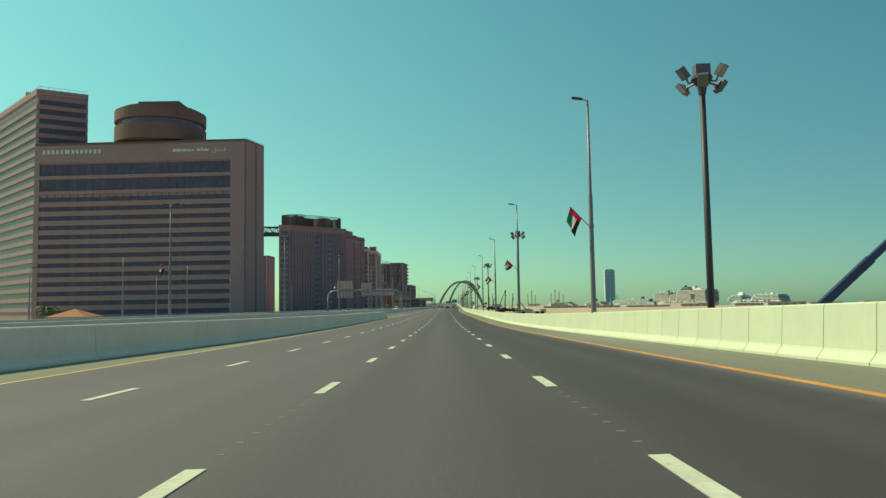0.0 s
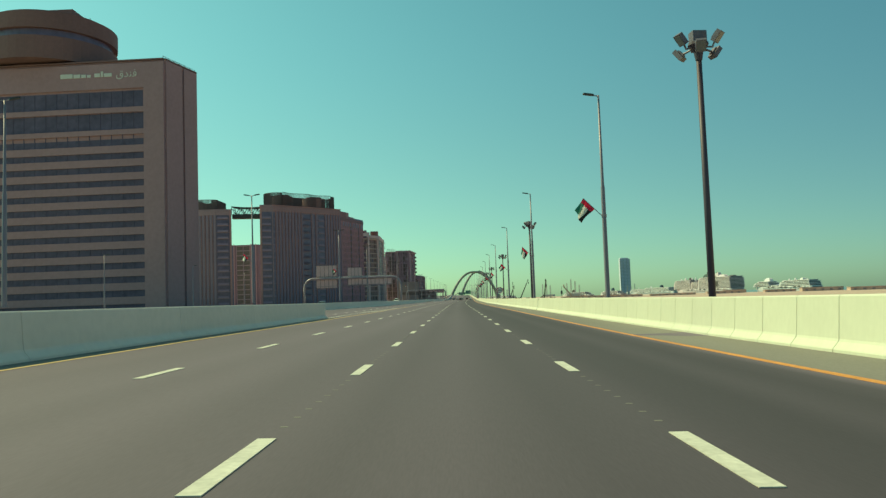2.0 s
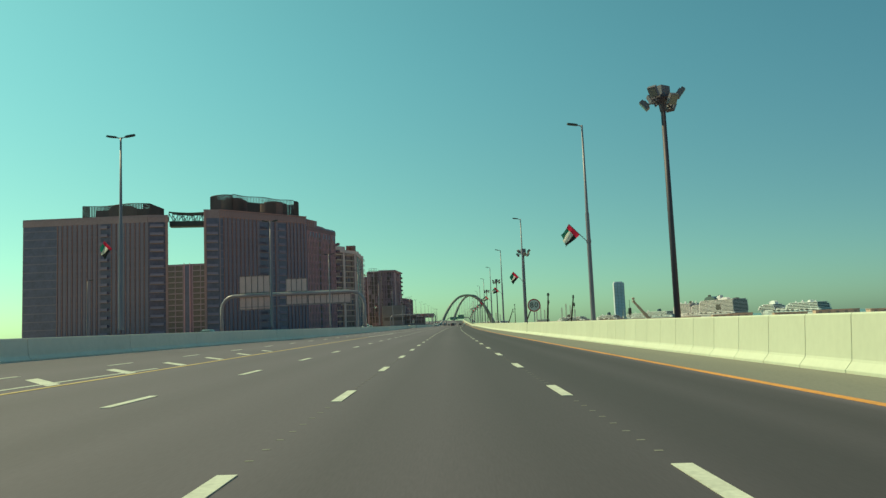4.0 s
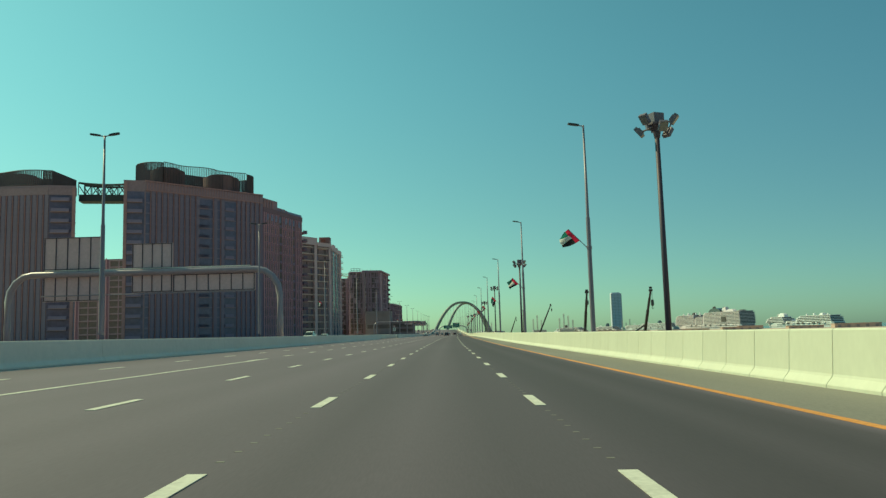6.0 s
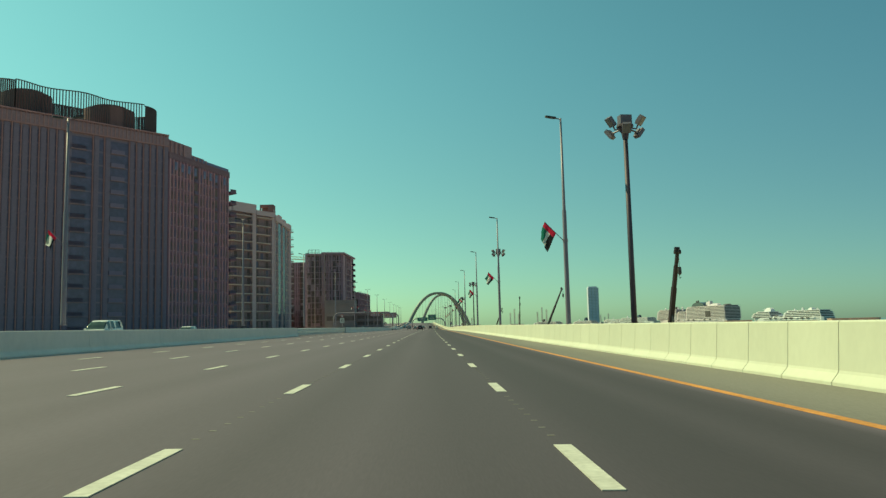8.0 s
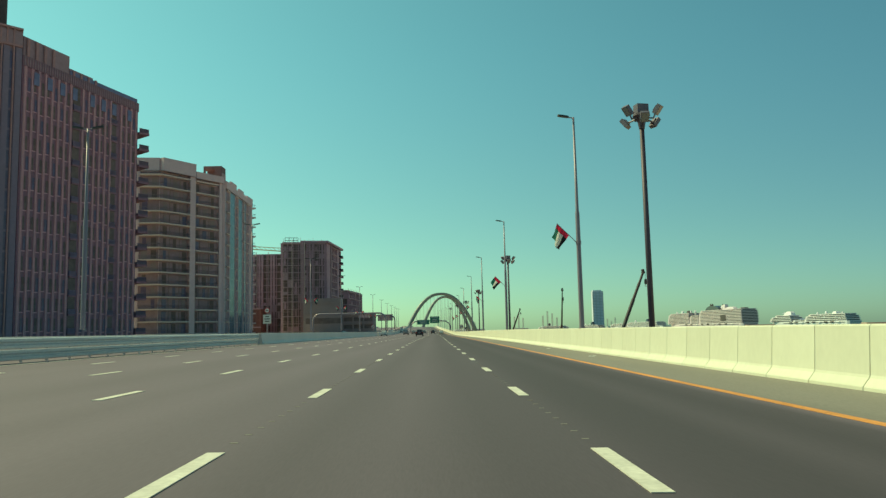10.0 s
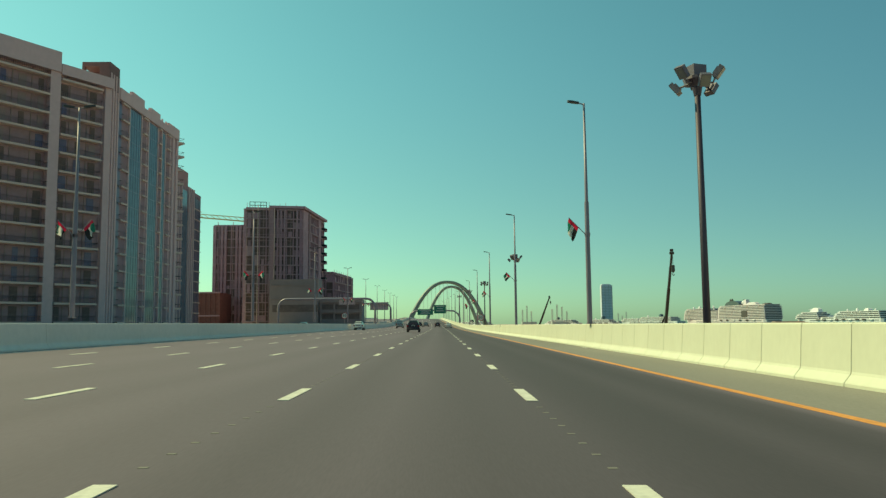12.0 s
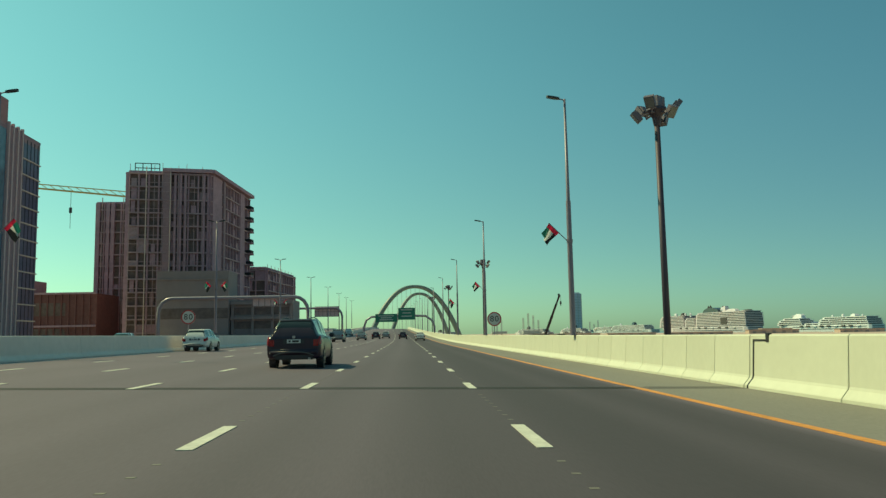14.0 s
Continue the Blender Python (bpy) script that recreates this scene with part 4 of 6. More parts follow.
podium = house("podium_building", [(F3, 15.0, RAWCON), (F4, 8.2, RAWCON)], "plain grey concrete podium with open lower decks")
bpy.context.view_layer.update()
bands(podium, F3[0], F3[1], [13.6, 9.0], 0.3, 0.25, RAWCON, 0, 0)
# dark sheets on the face paint the shade of the lower decks
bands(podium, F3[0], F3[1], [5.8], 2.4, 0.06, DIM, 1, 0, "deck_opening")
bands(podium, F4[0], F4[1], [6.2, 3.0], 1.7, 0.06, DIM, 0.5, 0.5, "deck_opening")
bands(podium, F4[0], F4[1], [8.0, 4.6], 0.6, 0.9, RAWCON, 0, 0, "deck_edge")
piers(podium, F4[0], F4[1], [0.5, 5.0, 9.5, 13.7], 0.6, 0.5, -2, 8, RAWCON)

# tower crane behind the unfinished block
crane = thing("tower_crane", (-70.0, 770.0, -2.2), "yellow lattice tower crane behind the unfinished block", "crane")
bpy.context.view_layer.update()
JZ = 42.5
for sx, sy in ((-0.8, -0.8), (0.8, -0.8), (0.8, 0.8), (-0.8, 0.8)):
    rod("mast_leg", crane, (-70 + sx, 770 + sy, -2.2), (-70 + sx, 770 + sy, JZ), 0.16, CRANEYEL, 5)
tip, root = Vector((-128.0, 752.0, JZ + 3.4)), Vector((-70.0, 770.0, JZ))
side = Vector((-(tip - root).y, (tip - root).x, 0)).normalized() * 0.7
for o in (side, -side, Vector((0, 0, 1.6))):
    rod("jib_chord", crane, root + o, tip + o * 0.6, 0.16, CRANEYEL, 5)
for i in range(26):
    a, b2 = root.lerp(tip, i / 26), root.lerp(tip, (i + 1) / 26)
    rod("jib_lacing", crane, a + side * (1 if i % 2 else -1), b2 + Vector((0, 0, 1.5)), 0.09, CRANEYEL, 4)
hook = root.lerp(tip, 0.4)
rod("hoist_rope", crane, hook, hook - Vector((0, 0, 11.0)), 0.07, DARK, 4)
piece("hook_block", crane, (0.7, 0.5, 1.6), Matrix.Translation(hook - Vector((0, 0, 5.6))), DARK)
rod("counter_jib", crane, root, root + (root - tip).normalized() * 12, 0.5, CRANEYEL, 5)

# ---- kiosk and palm beside the hotel ----
kiosk = thing("kiosk", (-72.5, 150.0, -2.2), "small kiosk with a red tiled pyramid roof", "kiosk")
b = bmesh.new()
box(b, -3.0, 3.0, -3.0, 3.0, 0.0, 2.3)
part("wall", b, BEIGE, kiosk)
b = bmesh.new()
lo = [b.verts.new((x, y, z)) for z in (2.2, 2.35) for x, y in ((-3.9, -3.9), (3.9, -3.9), (3.9, 3.9), (-3.9, 3.9))]
hi = b.verts.new((0, 0, 3.9))
for i in range(4):
    b.faces.new((lo[i], lo[(i + 1) % 4], lo[4 + (i + 1) % 4], lo[4 + i]))
    b.faces.new((lo[4 + i], lo[4 + (i + 1) % 4], hi))
b.faces.new(lo[:4][::-1])
part("roof", b, TILE, kiosk)


def palm(at, h, seed):
    rnd = random.Random(seed)
    top = thing("palm_tree", at, "date palm with a ragged crown of drooping fronds", "palm tree")
    b = bmesh.new()
    tube(b, [(0, 0, 0), (0.1, 0, h * 0.5), (0.05, 0, h)], [0.3, 0.24, 0.22], 8)
    part("trunk", b, BARK, top)
    b = bmesh.new()
    for i in range(34):
        a, lift = rnd.uniform(0, 6.28), rnd.uniform(-0.5, 1.2)
        ln = rnd.uniform(1.6, 2.4)
        pts = []
        for k in range(6):
            t = k / 5
            pts.append(Vector((math.cos(a) * ln * t, math.sin(a) * ln * t, h + lift * t * 1.4 - 1.5 * t * t)))
        w = Vector((-math.sin(a), math.cos(a), 0))
        for k in range(5):
            for s in (-1, 1):
                d = w * s * 0.35 * math.sin(0.4 + 2.4 * k / 5) - Vector((0, 0, 0.2))
                b.faces.new([b.verts.new(pts[k]), b.verts.new(pts[k + 1]), b.verts.new(pts[k + 1] * 0.6 + pts[k] * 0.4 + d)])
    part("crown", b, LEAF, top)


palm((-79.0, 152.0, -2.2), 4.2, 1)

# ---- lamps and floodlight masts ----
POLES = [2.3, 40.3, 78.2, 117.2, 156.1, 194.5, 232.8, 267.3, 302.9, 342.0, 380.0, 416.4, 454.4, 492.2, 530.9, 567.2] + [567.2 + 37.6 * k for k in range(1, 11)]
POLE_OFF = lambda y: float(np.interp(y, [40, 78, 117, 300, 416, 454, 492, 531, 567], [7.74, 7.66, 7.95, 7.88, 7.86, 7.72, 7.7, 7.9, 7.66]))


def street_lamp(at, arms, label, group, z1=10.9):
    top = thing("street_lamp", at, label, "street lamp", group)
    b = bmesh.new()
    tube(b, [(0, 0, 0), (0, 0, 0.02), (0, 0, 5.9), (0, 0, 6.0), (0, 0, z1)], [0.13, 0.13, 0.11, 0.085, 0.05], 14)
    part("pole", b, LAMPSTEEL, top, smooth_shade=True)
    b = bmesh.new()
    box(b, -0.13, 0.13, -0.22, 0.22, 0.0, 0.035)
    for x in (-0.08, 0.08):
        for y in (-0.17, 0.17):
            tube(b, [(x, y, 0.03), (x, y, 0.1)], 0.025, 6)
    part("base_plate", b, LAMPSTEEL, top)
    for s in arms:
        b = bmesh.new()
        tube(b, [(0, 0, z1 - 0.12), (0.08 * s, 0, z1 - 0.03), (0.34 * s, 0, z1 + 0.02)], 0.032, 8)
        part("arm", b, LAMPSTEEL, top)
        b = bmesh.new()
        pts = [(0.0, 0.05), (0.1, 0.1), (0.36, 0.12), (0.55, 0.09), (0.59, 0.03)]
        prism(b, [(x * s, w) for x, w in pts] + [(x * s, -w) for x, w in reversed(pts)], -0.045, 0.045)
        bmesh.ops.transform(b, matrix=pose(0.24 * s, 0, z1 + 0.02, 0, -9 * s, 0), verts=b.verts)
        part("lamp_head", b, DARK, top, "dark flat lamp head")
    return top


def flag(parent, s, at_z, seed, size=1.0, out=None):
    """A flag on a slanting staff fixed to a pole; s: side, -1 left."""
    rnd = random.Random(seed)
    root = Vector((0.1 * s, 0, at_z))
    tipv = Vector((1.06 * s, rnd.uniform(-0.12, 0.12), at_z + 1.0)) if size > 0.75 else Vector((0.9 * s, rnd.uniform(-0.12, 0.12), at_z + 0.82))
    b = bmesh.new()
    tube(b, [root, tipv], 0.022, 6)
    part("flag_staff", b, LAMPSTEEL, parent)
    b = bmesh.new()
    tube(b, [(0, 0, at_z - 0.08), (0, 0, at_z + 0.08)], 0.14, 10)
    part("clamp", b, LAMPSTEEL, parent)
    hoist = (tipv - root).normalized()
    blow = Vector((s * (rnd.uniform(0.2, 0.9) if out is None else out), rnd.uniform(-0.3, 0.3), -1.0)).normalized()
    ph = rnd.uniform(0, 6)
    k = bmesh.new()
    NU, NV = 20, 12
    hoist_len, fly, gather = 0.88 * size, rnd.uniform(0.95, 1.15) * size, rnd.uniform(0.2, 0.6)

    staff = (tipv - root).length

    def cloth(u, v):
        across = v + (gather - v) * 0.26 * u ** 1.3
        p = root + hoist * (staff - 0.01 - hoist_len + hoist_len * across) + blow * (fly * u * (1.0 - 0.3 * v * u))
        n = hoist.cross(blow).normalized()
        fold = 0.19 * u * math.sin(9.0 * v + ph + 2.5 * u) + 0.085 * u * math.sin(17.0 * v + 5 * u + ph)
        slide = 0.09 * u * math.sin(11.0 * v + 3 * u + ph)
        return p + n * fold * size + hoist * slide * size
    grid = [[k.verts.new(cloth(i / NU, j / NV)) for j in range(NV + 1)] for i in range(NU + 1)]
    for i in range(NU):
        for j in range(NV):
            f = k.faces.new((grid[i][j], grid[i + 1][j], grid[i + 1][j + 1], grid[i][j + 1]))
            f.material_index = 0 if i < 5 else (1 if j >= 8 else (2 if j >= 4 else 3))
            f.smooth = True
    part("flag_cloth", k, [FLAGRED, FLAGGREEN, FLAGWHITE, FLAGBLACK], parent, "red, green, white and black flag")


# how far each flag is blown out from its pole
FLY = {1: 0.35, 2: 0.9, 3: 0.95, 4: 0.4, 6: 0.75, 7: 1.9, 8: 1.4, 9: 0.5, 11: 0.6, 12: 0.9, 13: 0.3, 14: 0.9, 15: 0.8}
SMALL = {13: 0.75, 14: 0.68, 15: 0.7, 16: 0.7}
for i, y in enumerate(POLES):
    top = street_lamp(on_road(POLE_OFF(y), y, 1.12), (-1,), "tall tapered grey steel street lamp carrying a flag" if i < 18 else "tall tapered grey steel street lamp", "street lamps along the barrier", 10.9 if y < 560 else 10.62)
    if i < 18:
        flag(top, -1, 4.36 if y < 560 else 4.15, i * 7 + 1, SMALL.get(i, 0.95), FLY.get(i))
MEDIAN_LAMPS = [(77.5, -27.0), (115.5, -23.5), (153.3, -20.6)] + [(y, -18.2) for y in (194.9, 231.0, 268.7, 303.2, 342.5, 381.0, 419.0, 457.0, 494.5, 531.9, 569.4, 610.0, 649.0, 688.0, 726.0, 764.0, 802.0, 840.0)]
for i, (y, off) in enumerate(MEDIAN_LAMPS):
    top = street_lamp(on_road(off, y, 1.3), (-1, 1), "tall grey steel street lamp with two arms in the median", "street lamps in the median")
    if y > 480 and y < 650:
        flag(top, 1, 4.2, i * 5 + 2, 0.72)
    if y in (77.5, 153.3, 194.9, 342.5) or 480 < y < 650:
        flag(top, -1, 4.2, i * 5 + 3, 0.72)
for y, off, h in ((97.7, -52.0, 8.6), (125.8, -52.0, 11.8), (143.0, -53.0, 9.2), (157.0, -52.0, 12.0), (188.2, -52.0, 10.5), (226.0, -52.0, 10.5), (262.0, -52.0, 10.5)):
    street_lamp(on_road(off, y, h - 12.2), (1,), "slender grey street lamp on the far side of the highway", "street lamps on the far side")


def flood_mast(at):
    top = thing("floodlight_mast", at, "tall brown-grey mast with a ring of floodlights", "floodlight mast", "floodlight masts behind the barrier")
    b = bmesh.new()
    h = 13.0
    tube(b, [(0, 0, 0), (0, 0, h)], [0.16, 0.115], 12)
    part("pole", b, MASTC, top, smooth_shade=True)
    b = bmesh.new()
    tube(b, [(0, 0, h - 0.35), (0, 0, h), (0, 0, h + 0.3), (0, 0, h + 0.42)], [0.14, 0.2, 0.44, 0.42], 12)
    part("head_hub", b, MASTC, top)
    b = bmesh.new()
    box(b, -0.3, 0.3, -0.25, 0.25, h + 0.42, h + 0.9)
    part("gear_box", b, FLOODGREY, top)
    for i in range(6):
        a = i * math.pi / 3 + 0.25
        d = Vector((math.cos(a), math.sin(a), 0))
        b = bmesh.new()
        tube(b, [Vector((0, 0, h + 0.2)) + d * 0.25, Vector((0, 0, h + 0.1)) + d * 0.62, Vector((0, 0, h + (0.4 if i % 2 else 0.08))) + d * 0.76], 0.045, 6)
        part("bracket", b, FLOODGREY, top)
        m = Matrix.Translation(Vector((0, 0, h + (0.5 if i % 2 else 0.05))) + d * 0.86) @ pose(0, 0, 0, 0, 0, math.degrees(a)) @ pose(0, 0, 0, 0, 38, 0)
        b = bmesh.new()
        box(b, -0.1, 0.1, -0.21, 0.21, -0.26, 0.26, m)
        box(b, -0.17, -0.1, -0.12, 0.12, -0.16, 0.16, m)
        fl = part("floodlight", b, FLOODGREY, top)
        b = bmesh.new()
        box(b, 0.103, 0.112, -0.18, 0.18, -0.22, 0.22, m)
        part("lens", b, LENS, fl)
    return top


MASTS = [32.6, 108.8, 189.0, 264.9, 340.7, 415.4, 485.3, 565.4, 641.0, 718.0, 795.0]
first_mast = None
MAST_SHIFT = {32.6: -1.0, 108.8: 0.05, 264.9: -0.5, 340.7: -0.6, 485.3: -0.8, 565.4: -1.15, 641.0: -0.8}
for y in MASTS:
    at = on_road(float(np.interp(y, [32, 109, 265, 341, 415, 485, 565], [10.98, 10.68, 11.09, 10.95, 11.13, 11.0, 11.26])), y) * Vector((1, 1, 0)) + Vector((0, 0, -2.6 + smooth(y, KZ) + 0.93 + MAST_SHIFT.get(y, 0.0)))
    if first_mast is None:
        first_mast = flood_mast(at)
    else:
        copy_thing(first_mast, pose(*at, 0, 0, (y * 37) % 60))


# ---- gantries and signs ----
def back_gantry(y, a, c, panels, label):
    """A gantry over the far carriageway with its sign backs to us; a, c: offsets of its feet."""
    top = thing("sign_gantry", on_road(c, y), label, "gantry")
    bpy.context.view_layer.update()
    inv = top.matrix_world.inverted()
    b = bmesh.new()
    pts = [on_road(c, y, z) for z in (0, 3.0, 5.55)]
    pts += [on_road(c, y, 5.55) + Vector((-2.6 * (1 - math.cos(t)), 0, 2.9 * math.sin(t))) for t in (0.4, 0.8, 1.2, 1.57)]
    far_end = [on_road(a, y, 5.55) + Vector((2.6 * (1 - math.cos(t)), 0, 2.9 * math.sin(t))) for t in (1.57, 1.2, 0.8, 0.4)]
    pts += far_end + [on_road(a, y, z) for z in (5.55, 3.0, 0)]
    tube(b, [inv @ p for p in pts], 0.35, 12)
    part("gantry_frame", b, GALV, top, smooth_shade=True)
    if len(panels) > 1:
        rod("walkway_rail", top, on_road(panels[0][0], y + 0.1, 6.1), on_road(panels[-1][1], y + 0.1, 6.1), 0.07, GALV, 6)
        # thin rail on the beam's top, its sunlit brightness put into white paint
        rod("cable_tray", top, on_road(a + 4.0, y - 0.1, 8.86), on_road(c - 3.2, y - 0.1, 8.86), 0.06, SIGNWHITE, 6)
    for u0, u1, z0, z1 in panels:
        m = Matrix.Translation(on_road((u0 + u1) / 2, y + 0.5, (z0 + z1) / 2))
        panel = piece("sign_panel", top, (u1 - u0, 0.1, z1 - z0), m, SIGNBACK)
        k = max(2, round((u1 - u0) / 1.25))
        for i in range(k + 1):
            u = u0 + 0.1 + (u1 - u0 - 0.2) * i / k
            piece("stiffener", panel, (0.07, 0.09, z1 - z0 - 0.1), Matrix.Translation(on_road(u, y + 0.4, (z0 + z1) / 2)), MASTC)
        for z in np.linspace(z0 + 0.08, z1 - 0.08, 3 if z1 - z0 > 3 else 2):
            piece("stiffener", panel, (u1 - u0 - 0.1, 0.07, 0.07), Matrix.Translation(on_road((u0 + u1) / 2, y + 0.36, z)), MASTC)
    return top


back_gantry(311.0, -47.6, -17.9, [(-44.05, -37.5, 5.5, 12.6), (-34.3, -29.8, 6.25, 11.68), (-29.75, -20.7, 6.2, 8.15)], "curved grey steel gantry with bare aluminium sign backs")
back_gantry(689.0, -48.2, -18.9, [(-30.0, -25.0, 6.6, 8.6)], "curved grey steel gantry over the far carriageway")
back_gantry(790.0, -48.2, -18.9, [(-28.0, -20.0, 5.6, 9.0)], "curved grey steel gantry with dark sign backs")

# green direction signs ahead
gg = thing("sign_gantry", on_road(-9.0, 737), "curved steel gantry with two green direction signs", "gantry")
bpy.context.view_layer.update()
inv = gg.matrix_world.inverted()
b = bmesh.new()
pts = [(-6.6, -1.5), (-6.6, 2.2), (-6.0, 4.0), (-4.6, 4.9), (3.0, 5.2), (9.6, 4.9), (11.2, 3.8), (11.9, 2.2), (11.9, -1.5)]
tube(b, [inv @ Vector((x, 737, z)) for x, z in pts], 0.3, 10)
part("gantry_frame", b, GALV, gg, smooth_shade=True)
for x0, x1, z0, z1 in ((-3.6, 2.1, 3.5, 5.6), (2.4, 6.8, 4.0, 7.1)):
    p = piece("sign_panel", gg, (x1 - x0, 0.12, z1 - z0), Matrix.Translation(((x0 + x1) / 2, 736.5, (z0 + z1) / 2)), SIGNGREEN)
    tagged(p, "green direction sign with white bars")
    for k in range(3):
        w = (x1 - x0) * (0.7, 0.5, 0.62)[k]
        q = piece("sign_bar", p, (w, 0.03, 0.22), Matrix.Translation(((x0 + x1) / 2, 736.42, z1 - 0.5 - k * (z1 - z0 - 0.6) / 3)), SIGNWHITE)


def speed_sign(at, z, r):
    top = thing("speed_sign", at, "round red-rimmed 80 speed limit sign on a thin post", "road sign", "speed limit signs")
    b = bmesh.new()
    tube(b, [(0, 0.06, 0), (0, 0.06, z + r * 0.6)], 0.045, 8)
    part("post", b, GALV, top)
    b = bmesh.new()
    tube(b, [(0, -0.012, z), (0, 0.02, z)], r, 40)
    disc = part("sign_face", b, SIGNWHITE, top)
    b = bmesh.new()
    ring = []
    for k in range(40):
        a = k * math.pi / 20
        ring.append([b.verts.new((math.cos(a) * q, y, z + math.sin(a) * q)) for q, y in ((r, -0.013), (r, -0.02), (r * 0.84, -0.02), (r * 0.84, -0.013))])
    for k in range(40):
        for j in range(4):
            b.faces.new((ring[k][j], ring[k][(j + 1) % 4], ring[(k + 1) % 40][(j + 1) % 4], ring[(k + 1) % 40][j]))
    part("rim", b, SIGNRED, disc)
    for digit, dx in (("8", -0.34), ("0", 0.34)):
        ob = new("numeral", text_mesh(digit, r * 1.15, INK, "numeral"))
        ob.parent = disc
        ob.matrix_world = top.matrix_world @ pose(dx * r, -0.02, z, 90, 0, 0)
    return top


bpy.context.view_layer.update()
for off, y, z in ((8.15, 226.1, 2.62), (8.0, 600.6, 2.4), (-17.2, 597.0, 2.5)):
    speed_sign(on_road(off, y, 0.0), z + (0.13 if off > 0 else 0.0), 0.62 if off > 0 else 0.575)
    bpy.context.view_layer.update()
# round sign over a rectangular plate in the median
sg = thing("road_sign", on_road(-17.2, 459.6), "white rectangular sign under a red-rimmed round sign", "road sign")
b = bmesh.new()
tube(b, [(0, 0.06, 0), (0, 0.06, 3.8)], 0.05, 8)
part("post", b, GALV, sg)
b = bmesh.new()
box(b, -0.42, 0.42, -0.02, 0.02, 2.0, 2.95)
pl = part("sign_plate", b, SIGNWHITE, sg)
for k, w in enumerate((0.5, 0.6, 0.4)):
    b = bmesh.new()
    box(b, -w / 2, w / 2, -0.028, -0.021, 2.2 + 0.25 * k, 2.29 + 0.25 * k)
    part("sign_bar", b, INK, pl)
b = bmesh.new()
tube(b, [(0, -0.012, 3.4), (0, 0.02, 3.4)], 0.3, 28)
rd = part("round_sign", b, SIGNRED, sg)
b = bmesh.new()
tube(b, [(0, -0.02, 3.4), (0, -0.013, 3.4)], 0.22, 28)
part("round_face", b, SIGNWHITE, rd)
b = bmesh.new()
box(b, -0.14, 0.14, -0.028, -0.021, 3.37, 3.43)
part("sign_bar", b, INK, rd)

# ---- mobile cranes on the quay ----
def mobile_crane(at, tip, foot, paint, label, hook=2.0, slim=1.0):
    top = thing("mobile_crane", at, label, "crane", "mobile cranes on the quay")
    bpy.context.view_layer.update()
    inv = top.matrix_world.inverted()
    tip, foot = Vector(tip), Vector(foot)
    d = (tip - foot).normalized()
    side = Vector((d.y, -d.x, 0)).normalized() if abs(d.z) < 0.999 else Vector((1, 0, 0))
    up = side.cross(d).normalized()
    for k, (t0, t1, w) in enumerate(((-0.25, 0.5, 0.46), (0.45, 0.8, 0.38), (0.78, 1.0, 0.31))):
        b = bmesh.new()
        w *= slim
        a, c = foot + (tip - foot) * t0, foot + (tip - foot) * t1
        v = []
        for p in (a, c):
            v.append([b.verts.new(inv @ (p + side * sx * w / 2 + up * sz * w * 0.62)) for sx, sz in ((-1, -1), (1, -1), (1, 1), (-1, 1))])
        for i in range(4):
            b.faces.new((v[0][i], v[0][(i + 1) % 4], v[1][(i + 1) % 4], v[1][i]))
        b.faces.new(v[0][::-1])
        b.faces.new(v[1])
        part("boom_section", b, paint, top)
    b = bmesh.new()
    for p, s in ((tip, 0.36 * slim), (tip + d * 0.3 + up * 0.2, 0.26 * slim)):
        tube(b, [inv @ (p - side * s), inv @ (p + side * s)], 0.24 * slim, 10)
    part("boom_head", b, paint, top)
    drop = tip + d * 0.3 + Vector((d.x, d.y, 0)) * 0.6
    rod("hoist_rope", top, drop, drop - Vector((0, 0, hook)), 0.03, DARK, 4)
    b = bmesh.new()
    tube(b, [inv @ (drop - Vector((0, 0, hook))), inv @ (drop - Vector((0, 0, hook + 0.7))), inv @ (drop - Vector((0, 0, hook + 0.9)))], [0.2, 0.24, 0.1], 8)
    tube(b, [inv @ (drop - Vector((0, 0, hook + 0.9))), inv @ (drop - Vector((0.12, 0, hook + 1.1))), inv @ (drop - Vector((0, 0, hook + 1.28))), inv @ (drop - Vector((-0.14, 0, hook + 1.15)))], 0.05, 6)
    part("hook_block", b, DARK, top)
    b = bmesh.new()
    box(b, -5.0, 5.0, -1.3, 1.3, 0.5, 1.05)
    box(b, 3.2, 5.0, -1.2, 1.2, 1.05, 1.75)
    box(b, -4.0, 0.8, -1.2, 1.2, 1.05, 1.7)
    part("carrier", b, paint, top)
    for x in (-3.8, -2.4, 2.2, 3.8):
        for y in (-1.15, 1.15):
            b = bmesh.new()
            tube(b, [(x, y - 0.18, 0.55), (x, y + 0.18, 0.55)], 0.55, 16)
            part("wheel", b, RUBBER, top)
    b = bmesh.new()
    tube(b, [(0.0, 0, 1.9), inv @ (foot + (tip - foot) * 0.14)], 0.12, 8)
    part("lift_cylinder", b, DARK, top)
    return top


mobile_crane((26.0, 339.0, -2.2), (27.6, 335.5, 5.4), (27.4, 338.9, -0.1), BOOMDARK, "mobile crane with a dark maroon telescopic boom", 1.6, 0.66)
mobile_crane((28.0, 390.0, -2.2), (28.2, 388.0, 7.9), (28.0, 391.0, 0.0), BOOMDARK, "mobile crane with a steep dark telescopic boom", 2.0)
mobile_crane((31.5, 502.0, -2.2), (36.2, 504.6, 9.2), (32.1, 503.0, 0.3), BOOMDARK, "mobile crane with a dark maroon boom and hook", 1.4, 0.8)
mobile_crane((31.0, 556.0, -2.2), (30.7, 549.4, 8.7), (31.1, 554.1, 0.1), BOOMDARK, "mobile crane with a raised dark boom", 1.8, 0.72)
